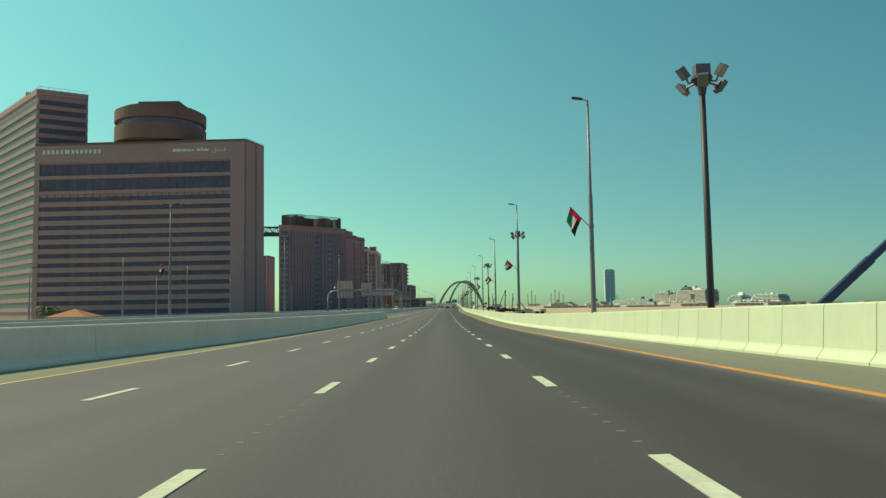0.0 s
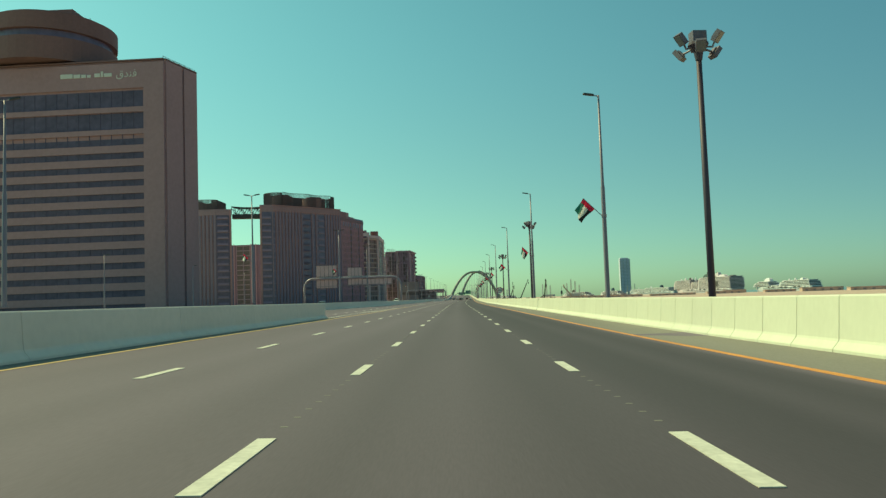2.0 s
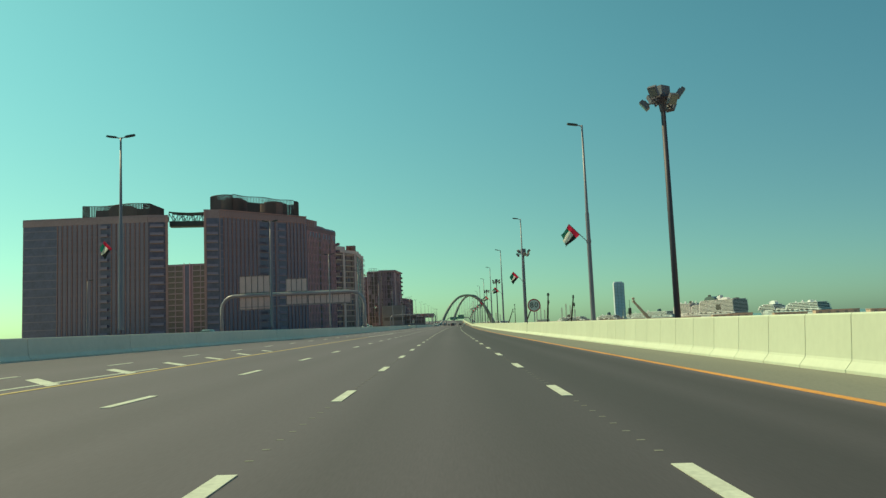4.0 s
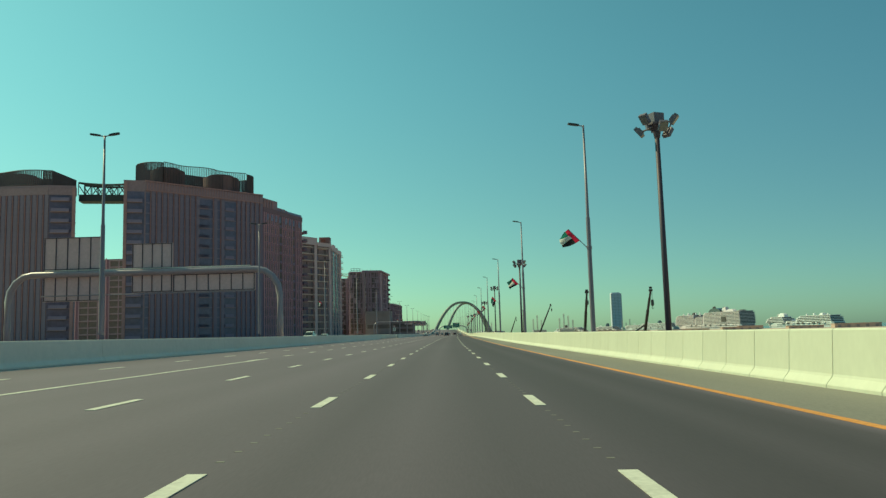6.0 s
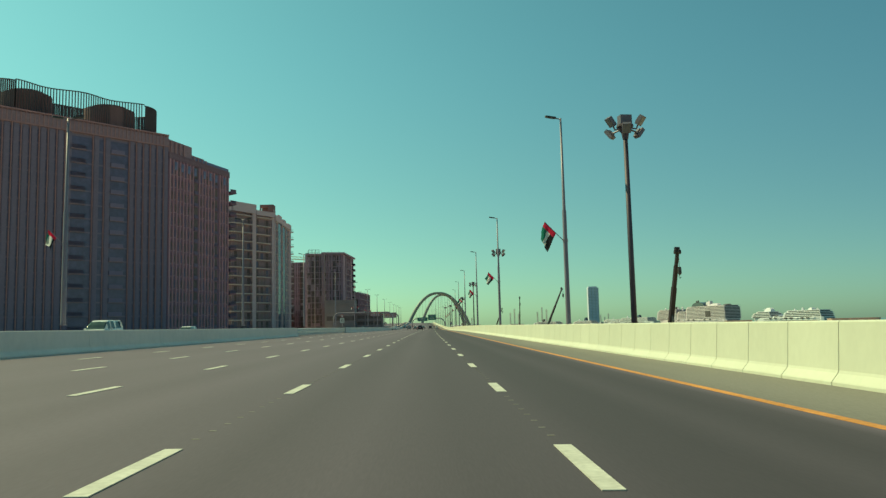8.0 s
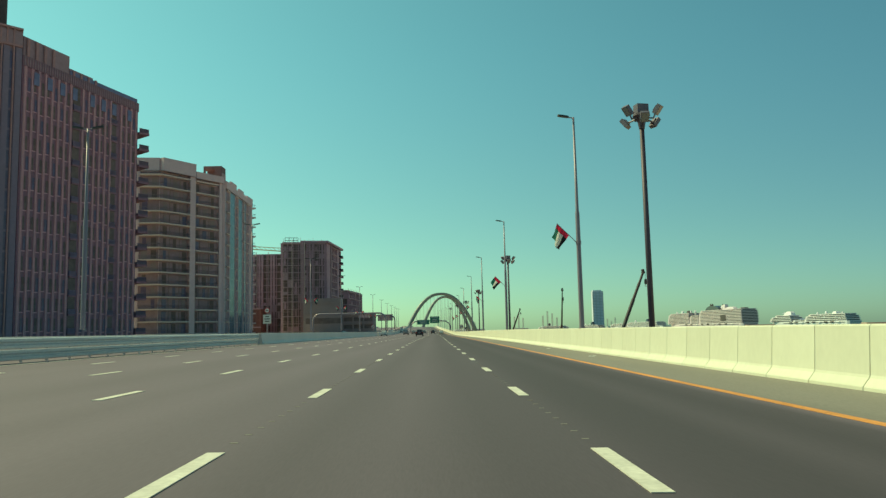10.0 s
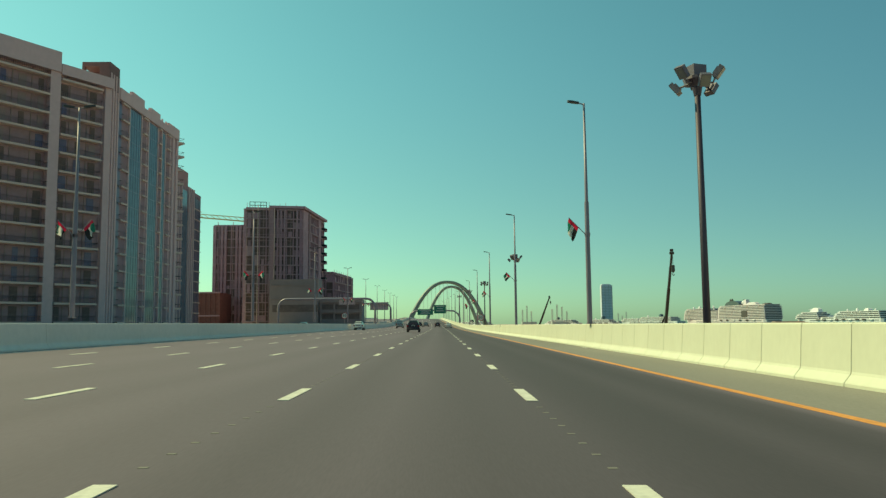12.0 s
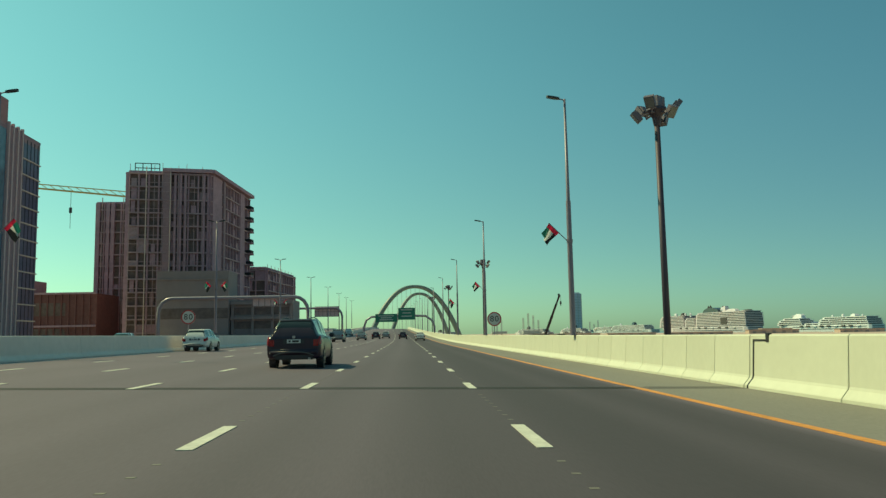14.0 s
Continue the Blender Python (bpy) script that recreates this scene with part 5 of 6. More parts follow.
mobile_crane((41.0, 735.0, -2.2), (43.5, 728.0, 9.2), (40.0, 730.0, -0.6), BOOMDARK, "mobile crane with a slanted dark boom", 1.6)
mobile_crane((24.0, 55.0, -2.2), (33.3, 55.0, 7.2), (25.7, 55.0, 0.5), BOOMBLUE, "mobile crane with a navy blue telescopic boom", 2.0)
mobile_crane((26.5, 254.0, -2.2), (23.0, 255.0, 2.2), (25.5, 255.0, -0.9), BOOMTAN, "mobile crane with a rusty tan boom and dark hook", 1.1, 0.7)


# ---- cruise ships, harbour and skyline ----
def ship(near, far, label, deck_z, blocks, funnels, domes, half=15.0, paint=SHIPWHITE):
    """A moored cruise ship from its near end to its bow; blocks: start and end along it, number of decks, inset of the top;
    funnels: place, height over the sea, material; domes: place, height, radius."""
    (ax, ay), (bx, by) = near, far
    n = math.hypot(bx - ax, by - ay)
    top = thing("cruise_ship", (ax, ay, -9.6), label, "ship", "cruise ships in the harbour", "", math.degrees(math.atan2(by - ay, bx - ax)))
    b = bmesh.new()
    prof = [(0.0, -0.8), (0.015, -1.0), (0.78, -1.0), (0.9, -0.7), (1.0, 0.0), (0.9, 0.7), (0.78, 1.0), (0.015, 1.0), (0.0, 0.8)]
    rings = []
    for z, stretch, wide in ((0.0, 0.96, 0.94), (deck_z * 0.5, 0.985, 1.0), (deck_z, 1.0, 1.0)):
        rings.append([b.verts.new((px * n * stretch, py * half * wide, z)) for px, py in prof])
    for lo, hi in zip(rings, rings[1:]):
        for i in range(len(prof)):
            b.faces.new((lo[i], lo[(i + 1) % len(prof)], hi[(i + 1) % len(prof)], hi[i]))
    b.faces.new(rings[-1])
    b.faces.new(rings[0][::-1])
    hull = part("hull", b, paint, top)
    for z in (deck_z * 0.45, deck_z * 0.72):
        b = bmesh.new()
        box(b, 0.03 * n, 0.76 * n, half + 0.02, half + 0.2, z, z + 1.1)
        box(b, -0.16, -0.02, -half * 0.7, half * 0.7, z, z + 1.1)
        part("hull_window_band", b, SHIPWIN, hull)
    b = bmesh.new()
    box(b, 0.02 * n, 0.78 * n, half + 0.02, half + 0.16, 0.2, 1.6)
    part("boot_stripe", b, SHIPBLUE, hull)
    rnd = random.Random(int(ax))
    for u0, u1, count, inset in blocks:
        for k in range(count):
            t = k / max(1, count - 1)
            x0, x1 = u0 * n + inset * t ** 2, u1 * n - inset * 1.6 * t ** 2
            z = deck_z + 0.003 + 3.0 * k
            w = half - (0.0 if k < count - 1 else 2.5)
            b = bmesh.new()
            box(b, x0 + 0.8, x1 - 0.8, -w + 1.2, w - 1.2, z, z + 2.0)
            prism(b, [(x0, -w), (x1 - 5, -w), (x1, -w * 0.5), (x1, w * 0.5), (x1 - 5, w), (x0, w)], z + 2.0, z + 2.99)
            deck = part("deck", b, paint, top)
            b = bmesh.new()
            box(b, x0 + 2.0, x1 - 6.0, w - 1.15, w - 1.0, z + 0.35, z + (1.95 if half < 15 else 1.65))
            box(b, x0 + 0.6, x0 + 0.75, -w + 2, w - 2, z + 0.15, z + 1.95)
            part("window_strip", b, SHIPWIN, deck)
            b = bmesh.new()
            step = 9.0
            for i in range(int((x1 - x0 - 10) / step)):
                if rnd.random() < 0.22:
                    c = x0 + 4 + step * i
                    box(b, c, c + 0.7, w - 1.0, w - 0.1, z, z + 2.0)
            if len(b.verts):
                tagged(part("balcony_divider", b, paint, deck), kind="stuff")
            else:
                b.free()
    for u, z0, z1, long, material in funnels:
        b = bmesh.new()
        c = u * n
        lo = [b.verts.new((c + dx * long, dy, z0)) for dx, dy in ((-0.5, -4.5), (0.5, -4.5), (0.5, 4.5), (-0.5, 4.5))]
        mid = [b.verts.new((c + dx * long, dy, z0 * 0.35 + z1 * 0.65)) for dx, dy in ((-0.44, -4.0), (0.34, -4.0), (0.34, 4.0), (-0.44, 4.0))]
        hi = [b.verts.new((c + dx * long, dy, z1)) for dx, dy in ((-0.3, -3), (0.12, -3), (0.12, 3), (-0.3, 3))]
        b.faces.new(hi)
        for p, q in ((lo, mid), (mid, hi)):
            for i in range(4):
                b.faces.new((p[i], p[(i + 1) % 4], q[(i + 1) % 4], q[i]))
        part("funnel", b, material, top)
    for u, z0, r in domes:
        b = bmesh.new()
        tube(b, [(u * n, 2.0, z0), (u * n, 2.0, z0 + r * 0.8), (u * n, 2.0, z0 + r * 1.5), (u * n, 2.0, z0 + r * 1.9)], [r * 0.8, r, r * 0.7, r * 0.15], 12)
        part("dome", b, SHIPWHITE, top)
    b = bmesh.new()
    u = blocks[-1][0] * 0.4 + blocks[-1][1] * 0.6
    zt = deck_z + 3.0 * blocks[-1][2]
    tube(b, [(u * n, 0, zt), (u * n - 2, 0, zt + 6.5)], [0.9, 0.35], 6)
    tube(b, [(u * n - 1, -4, zt + 4), (u * n - 1, 4, zt + 4)], 0.35, 6)
    part("radar_mast", b, SHIPWHITE, top)
    for i in range(9):
        b = bmesh.new()
        c = (0.1 + 0.07 * i) * n
        tube(b, [(c - 4, half + 0.9, deck_z - 1.2), (c - 3, half + 0.9, deck_z - 1.8), (c + 3, half + 0.9, deck_z - 1.8), (c + 4, half + 0.9, deck_z - 1.2)], [0.5, 1.2, 1.2, 0.5], 8)
        part("lifeboat", b, SHIPGREY if i % 3 else SHIPWHITE, top)
    return top


ship((627.0, 1842.0), (590.0, 2206.0), "tall dull-white cruise ship with balcony decks and dark top", 13.0, [(0.0, 0.5, 9, 3.0), (0.5, 0.62, 6, 0.0), (0.62, 0.94, 8, 6.0)],
     [(0.2, 40.0, 45.0, 40.0, SHIPDULL), (0.37, 40.0, 49.0, 54.0, SHIPGREY), (0.26, 40.0, 51.0, 12.0, SHIPDULL), (0.06, 40.0, 42.5, 22.0, SHIPGREY), (0.72, 37.0, 43.0, 12.0, SHIPGREY)], [(0.28, 42.0, 4.0), (0.8, 37.0, 3.0), (0.88, 37.0, 2.4)], 18.0, SHIPDULL)
tall_ship = bpy.context.scene.objects["cruise_ship"]
b = bmesh.new()
prof = [(30.0 * math.cos(a * math.pi / 12), 9.5 * math.sin(a * math.pi / 12)) for a in range(13)]
ring = [[b.verts.new((132.0 + x, side, 40.0 + z)) for x, z in prof] for side in (-11.0, 11.0)]
for p0, p1, q1, q0 in zip(ring[0], ring[0][1:], ring[1][1:], ring[1]):
    b.faces.new((p0, p1, q1, q0))
b.faces.new(ring[0])
b.faces.new(ring[1][::-1])
part("glazed_dome", b, SHIPWIN, tall_ship, "dark glazed dome over the upper deck")
b = bmesh.new()
box(b, 62.0, 84.0, 17.2, 18.4, 18.0, 30.0)
part("deck_screen", b, SHIPGREY, tall_ship, "dark screen in the ship's side")
for x, z in ((104.0, 47.0), (150.0, 49.5), (158.0, 49.0), (232.0, 38.0), (255.0, 38.0), (300.0, 38.0)):
    b = bmesh.new()
    tube(b, [(x, 0, z - 4), (x, 0, z + 1), (x + 1, 0, z + 4.5)], [2.6, 2.2, 1.2], 8)
    part("exhaust_stack", b, SHIPGREY if z > 40 else SHIPWHITE, tall_ship)
ship((702.0, 1614.0), (663.0, 1829.0), "white cruise ship with navy window bands and a pale curved funnel", 12.0, [(0.02, 0.5, 4, 5.0), (0.5, 0.66, 1, 0.0), (0.66, 0.95, 4, 8.0)],
     [(0.76, 24.0, 31.0, 22.0, SHIPWHITE), (0.2, 24.0, 28.0, 10.0, SHIPWHITE), (0.58, 15.0, 17.5, 18.0, SHIPBLUE)], [(0.3, 24.0, 2.4), (0.4, 24.0, 1.8), (0.12, 24.0, 1.6)], 14.0)
ship((668.0, 2480.0), (604.0, 2860.0), "grey-white ship with a dark funnel moored far off", 11.0, [(0.08, 0.6, 4, 6.0), (0.6, 0.92, 3, 6.0)], [(0.3, 23.0, 31.0, 14.0, SHIPWIN)], [(0.5, 23.0, 3.0)])
ship((545.0, 2690.0), (486.0, 2790.0), "low white ship with one dark funnel", 9.0, [(0.1, 0.85, 3, 6.0)], [(0.45, 18.0, 28.0, 9.0, SHIPWIN)], [(0.7, 18.0, 2.4)])
ship((436.0, 2680.0), (352.0, 2790.0), "low pale ship moored at the far quay", 9.0, [(0.1, 0.85, 3, 8.0)], [(0.6, 18.0, 26.0, 8.0, SHIPGREY)], [])
ship((165.0, 2540.0), (75.0, 2660.0), "low pale ship far off in the harbour", 8.0, [(0.1, 0.8, 2, 6.0)], [(0.5, 14.0, 20.0, 8.0, SHIPGREY)], [])

for x, y, wide, tall in ((300, 1500, 60, 3.4), (380, 1480, 80, 3.0), (470, 1470, 60, 4.4), (540, 1400, 50, 3.4), (560, 1290, 60, 5.4), (562, 1160, 46, 4.4), (520, 1560, 40, 5.6), (240, 1600, 90, 3.6), (570, 1030, 40, 5.2), (555, 900, 70, 4.2), (535, 760, 60, 4.8)):
    shed = thing("cargo_shed", (x, y, -7.0), "long low tan cargo shed on the quay", "shed", "sheds on the quay", "", -8)
    k = bmesh.new()
    box(k, -wide / 2, wide / 2, -8, 8, 0, tall)
    part("wall", k, QUAY, shed)
    k = bmesh.new()
    prism(k, [(-wide / 2 - 0.6, -8.6), (wide / 2 + 0.6, -8.6), (wide / 2 + 0.6, 8.6), (-wide / 2 - 0.6, 8.6)], tall + 0.003, tall + 0.5)
    part("roof", k, QUAY, shed)
    for i in range(int(wide / 12)):
        k = bmesh.new()
        x0 = -wide / 2 + 4 + 12 * i
        box(k, x0, x0 + 4, -8.12, -8.01, 0.2, tall * 0.75)
        part("shutter", k, RAWCON, shed)
sk = thing("skyscraper", (901.0, 4337.0, -9.6), "lone slim blue-grey glass skyscraper in the distance", "tower")
b = bmesh.new()
prism(b, [(-27, -16), (27, -16), (27, 16), (-27, 16)], 0, 196)
prism(b, [(-24, -13), (20, -13), (20, 13), (-24, 13)], 196.01, 202)
part("shaft", b, HAZEBLUE, sk)
for x in (-27, -9, 9, 27):
    b = bmesh.new()
    box(b, x - 0.9, x + 0.9, -17.2, -16.01, 0, 196)
    part("rib", b, STEELGREY, sk)
for k in range(24):
    b = bmesh.new()
    box(b, -26.0, 26.0, -16.35, -16.01, 6 + 8 * k, 8.6 + 8 * k)
    part("window_band", b, HAZEGLASS, sk)

for gx, gy, hs in ((345.0, 2500.0, (46, 58, 52, 40)), (290.0, 2700.0, (48, 60, 44)), (620.0, 2900.0, (38, 30, 42)), (150.0, 2600.0, (40, 34))):
    rig = thing("jack_up_rig", (gx, gy, -9.6), "grey jack-up rig with tall lattice legs", "rig", "rigs in the harbour")
    b = bmesh.new()
    prism(b, [(-18, -12), (24, -12), (24, 12), (-18, 12)], 6, 13)
    part("platform", b, STEELGREY, rig)
    for i, h in enumerate(hs):
        b = bmesh.new()
        x = -16 + 13 * i
        for dx, dy in ((-1.6, -1.6), (1.6, -1.6), (0, 1.8)):
            tube(b, [(x + dx, dy, 0), (x + dx, dy, h)], 0.55, 5)
        for k in range(int(h / 4)):
            tube(b, [(x - 1.6, -1.6, k * 4), (x + 1.6, -1.6, k * 4 + 4)], 0.35, 4)
        part("lattice_leg", b, STEELGREY, rig)
        b = bmesh.new()
    b.free()
# ---- bridge arches ahead ----
def arch(x0, x1, y, z0, z1, r):
    top = thing("bridge_arch", ((x0 + x1) / 2, y, z0), "tall pale steel bridge arch over the highway", "bridge arch", "bridge arches")
    w = (x1 - x0) / 2
    b = bmesh.new()
    pts = []
    for i in range(41):
        t = -1 + 2 * i / 40
        pts.append((w * t, 14.0 * t, (z1 - z0) * (1 - abs(t) ** 2.25)))
    tube(b, pts, [r * (1 + 0.5 * abs(-1 + 2 * i / 40)) for i in range(41)], 10)
    part("arch_rib", b, ARCHSTEEL, top, smooth_shade=True)
    for i in range(6, 35, 2):
        b = bmesh.new()
        p = pts[i]
        tube(b, [(p[0], p[1], 4.0), p], 0.12, 5)
        part("hanger_cable", b, STEELGREY, top)


arch(-17.0, 49.5, 1096.0, -2.0, 34.8, 1.3)
arch(-4.0, 61.0, 1390.0, -2.0, 45.0, 1.5)


# ---- vehicles ----
def catmull(p, t):
    """A smooth curve through the rows of p at the parameter t."""
    i = min(int(t), len(p) - 2)
    f = t - i
    a, b, c, d = p[max(i - 1, 0)], p[i], p[i + 1], p[min(i + 2, len(p) - 1)]
    return 0.5 * (2 * b + (c - a) * f + (2 * a - 5 * b + 4 * c - d) * f * f + (3 * b - a - 3 * c + d) * f ** 3)


# along the car: place, width, underside, belt line, top, width of the top; for an SUV 4.76 m long and 1.73 m high
SHELL = np.array([(-2.38, 0.90, 0.44, 0.98, 1.03, 0.80), (-2.345, 0.965, 0.38, 1.04, 1.13, 0.80), (-2.23, 0.99, 0.34, 1.10, 1.33, 0.7), (-2.0, 1.0, 0.32, 1.12, 1.6, 0.63), (-1.75, 1.0, 0.31, 1.12, 1.69, 0.62),
                  (-0.6, 1.0, 0.29, 1.10, 1.73, 0.65), (0.3, 1.0, 0.29, 1.07, 1.69, 0.66), (0.8, 1.0, 0.29, 1.05, 1.42, 0.73), (1.25, 0.99, 0.29, 1.02, 1.09, 0.78), (1.9, 0.96, 0.31, 0.93, 0.97, 0.70),
                  (2.25, 0.88, 0.35, 0.80, 0.84, 0.6), (2.38, 0.74, 0.42, 0.68, 0.72, 0.5)])
SIZES = {"suv": (4.55, 0.89, 1.64), "hatch": (3.85, 0.82, 1.45), "van": (4.5, 0.88, 1.86)}


def car(at, kind, paint, label, turn=0.0):
    """A car that faces +y, on its wheels. kind: suv, hatch, van."""
    L, Wd, Ht = SIZES[kind]
    top = thing("car", at, label, "car", "", "", turn)
    h = L / 2
    rows = SHELL.copy()
    if kind == "van":
        rows[2, 4], rows[3, 4], rows[4, 4] = 1.5, 1.69, 1.71
        rows[:4, 5] = 0.84, 0.84, 0.83, 0.8
    rows[:, 0] *= L / 4.76
    rows[:, 2:5] *= Ht / 1.73
    rows[:, 1] *= Wd
    rows[:, 5] *= Wd

    def surface(u, v, side=1, out=0.0):
        """A place on the shell: u along the car, v from the sill (0) over the belt (4) to the middle of the roof (8)."""
        def at_uv(uu, vv):
            y, w, zb, belt, zr, wr = catmull(rows, max(0.0, min(uu, len(rows) - 1.0)))
            wr = min(wr, w * 0.9)
            half = np.array([(w * 0.6, y, zb), (w * 0.93, y, zb), (w, y, zb + 0.2 * (belt - zb) + 0.06), (w, y, zb + 0.62 * (belt - zb)), (w * 0.965, y, belt - 0.03),
                             (w * 0.9 * 0.75 + wr * 0.25, y, belt + 0.12 * (zr - belt)), (wr * 1.0, y, zr - 0.1 * (zr - belt)), (wr * 0.72, y, zr - 0.012), (0.0, y, zr)])
            return Vector(catmull(half, vv))
        p = at_uv(u, v)
        if out:
            du = at_uv(min(u + 0.05, len(rows) - 1.0), v) - at_uv(max(u - 0.05, 0.0), v)
            dv = at_uv(u, min(v + 0.05, 8.0)) - at_uv(u, max(v - 0.05, 0.0))
            nrm = dv.cross(du).normalized()
            if nrm.x < -0.2 and p.x > 0.05 or nrm.z < -0.6 and v > 4:
                nrm = -nrm
            p = p + nrm * out
        return Vector((p.x * side, p.y, p.z))

    b = bmesh.new()
    NU, NV = 40, 20
    grid = []
    for i in range(NU + 1):
        u = (len(rows) - 1) * i / NU
        grid.append([b.verts.new(surface(u, 8.0 * j / NV)) for j in range(NV + 1)] + [b.verts.new(surface(u, 8.0 * j / NV, -1)) for j in range(NV - 1, -1, -1)])
    k = len(grid[0])
    for r, q in zip(grid, grid[1:]):
        for j in range(k):
            b.faces.new((r[j], r[(j + 1) % k], q[(j + 1) % k], q[j]))
    b.faces.new(grid[0][::-1])
    b.faces.new(grid[-1])
    body = part("body", b, paint, top, smooth_shade=True)
    body.data.polygons[len(body.data.polygons) - 1].use_smooth = False
    body.data.polygons[len(body.data.polygons) - 2].use_smooth = False

    def patch(name, u0, u1, v0, v1, material, side=0, out=0.008, taper_in=0.0, nu=8, nv=6, owner=None, label=""):
        """A pane or trim that follows the shell; side 0 spans the middle."""
        k = bmesh.new()
        cols = []
        for i in range(nu + 1):
            t = i / nu
            span = []
            for j in range(nv + 1):
                s = j / nv
                uu = u0 + (u1 - u0) * t + taper_in * s * (1 - 2 * t)
                if side:
                    span.append(surface(uu, v0 + (v1 - v0) * s, side, out))
                else:
                    w = -1 + 2 * s
                    span.append(surface(uu, 8.0 - (8.0 - v0) * abs(w), 1 if w >= 0 else -1, out))
            cols.append([k.verts.new(p) for p in span])
        for a, c in zip(cols, cols[1:]):
            for j in range(nv):
                k.faces.new((a[j], a[j + 1], c[j + 1], c[j]))
        return part(name, k, material, owner or top, label, smooth_shade=True)

    patch("rear_window", 1.25, 3.05, 5.9, 8.0, CARGLASS, 0, 0.01, 0.0, 8, 10)
    patch("windscreen", 6.35, 8.0, 6.0, 8.0, CARGLASS, 0, 0.01, 0.0, 8, 10)
    bright = RIM if kind == "suv" else paint
    patch("roof_spoiler", 3.15, 3.75, 6.2, 8.0, paint, 0, 0.03, 0.0, 3, 10)
    for s in (1, -1):
        for u0, u1 in ((3.3, 4.72), (4.82, 5.55), (5.64, 6.6)):
            patch("side_window", u0, u1, 4.75, 5.95, CARGLASS, s, 0.008, 0.1 if u0 > 4 else 0.25)
        for u in (4.77, 5.6, 6.75):
            patch("door_gap", u - 0.006, u + 0.006, 1.3, 4.5, DARK, s, 0.004, 0.0, 1, 8)
        lamp = patch("tail_light", 0.2, 2.55, 3.1, 4.35, REDLAMP, s, 0.014, 0.0, 8, 5, None, "red tail light")
        k = bmesh.new()
        rear_z = Ht / 1.73
        box(k, s * Wd * 0.8 - 0.1, s * Wd * 0.8 + 0.1, -h - 0.012, -h + 0.06, 0.74 * rear_z, 1.0 * rear_z)
        bmesh.ops.bevel(k, geom=list(k.edges), offset=0.02, segments=2, affect="EDGES")
        part("lamp_lens", k, REDLAMP, lamp)
        patch("headlight", 10.0, 10.9, 3.2, 4.3, LENS, s, 0.01, 0.0, 5, 4)
        k = bmesh.new()
        mz = surface(7.0, 4.4).z
        box(k, s * Wd * 0.98 - (0.0 if s > 0 else 0.2), s * Wd * 0.98 + (0.2 if s > 0 else 0.0), 0.55 * L / 4.76, 0.67 * L / 4.76, mz, mz + 0.15)
        bmesh.ops.bevel(k, geom=list(k.edges), offset=0.035, segments=2, affect="EDGES")
        part("mirror", k, paint, top)
        for u in (4.55, 5.4):
            patch("door_handle", u, u + 0.17, 3.62, 3.74, bright, s, 0.03, 0.0, 2, 1, None, "bright door handle" if kind == "suv" else "")
        if kind == "suv":
            k = bmesh.new()
            tube(k, [surface(u, 6.75, s, o) for u, o in ((3.7, 0.0), (3.9, 0.05), (5.0, 0.055), (6.0, 0.05), (6.2, 0.0))], 0.018, 6)
            part("roof_rail", k, DARK, top)
        r = {"suv": 0.35, "hatch": 0.29, "van": 0.32}[kind]
        for y in (-h + 0.93, h - 0.88):
            k = bmesh.new()
            tube(k, [(s * (Wd - 0.22), y, r + 0.02), (s * (Wd + 0.004), y, r + 0.02)], r + 0.06, 24)
            part("wheel_arch", k, DARK, top)
            k = bmesh.new()
            tube(k, [(s * (Wd - 0.24), y, r), (s * (Wd - 0.2), y, r), (s * (Wd - 0.0), y, r), (s * (Wd + 0.015), y, r)], [r * 0.9, r, r, r * 0.92], 24)
            w = part("wheel", k, RUBBER, top)
            k = bmesh.new()
            tube(k, [(s * (Wd + 0.0), y, r), (s * (Wd + 0.022), y, r)], r * 0.66, 20)
            part("rim", k, RIM, w)
            k = bmesh.new()
            for a in range(5):
                c = a * 2 * math.pi / 5
                m = Matrix.Translation((s * (Wd + 0.024), y, r)) @ pose(0, 0, 0, math.degrees(c), 0, 0)
                box(k, -0.004, 0.004, -0.05, 0.05, r * 0.22, r * 0.56, m)
            part("rim_opening", k, DARK, w)
    z = Ht / 1.73
    k = bmesh.new()
    box(k, -Wd * 0.9, Wd * 0.9, -h - 0.07, -h + 0.2, 0.44 * z, 0.66 * z)
    bmesh.ops.bevel(k, geom=list(k.edges), offset=0.06, segments=3, affect="EDGES")
    part("bumper", k, paint, top, smooth_shade=True)
    k = bmesh.new()
    tube(k, [(Wd * (-0.74 + 0.148 * i), -h - 0.075, z * (0.56 - 0.13 * abs(-1 + 0.2 * i) ** 3)) for i in range(11)], 0.022, 6)
    part("bumper_trim", k, PLASTIC, top)
    k = bmesh.new()
    box(k, -Wd * 0.72, Wd * 0.72, -h - 0.02, -h + 0.5, 0.3 * z, 0.5 * z)
    bmesh.ops.bevel(k, geom=list(k.edges), offset=0.04, segments=2, affect="EDGES")
    part("under_tray", k, DARK, top)
    k = bmesh.new()
    box(k, -0.34, 0.34, -h - 0.008, -h + 0.05, 0.85 * z, 1.0 * z)
    part("plate_recess", k, DARK, top)
    k = bmesh.new()
    box(k, -0.22, 0.22, -h - 0.022, -h + 0.05, 0.865 * z, 0.865 * z + 0.12)
    plate = part("number_plate", k, PLATE, top, "white number plate with dark bars")
    for x0, x1 in ((-0.17, -0.1), (-0.05, 0.16)):
        k = bmesh.new()
        box(k, x0, x1, -h - 0.027, -h - 0.0225, 0.865 * z + 0.03, 0.865 * z + 0.09)
        part("plate_bar", k, INK, plate)
    k = bmesh.new()
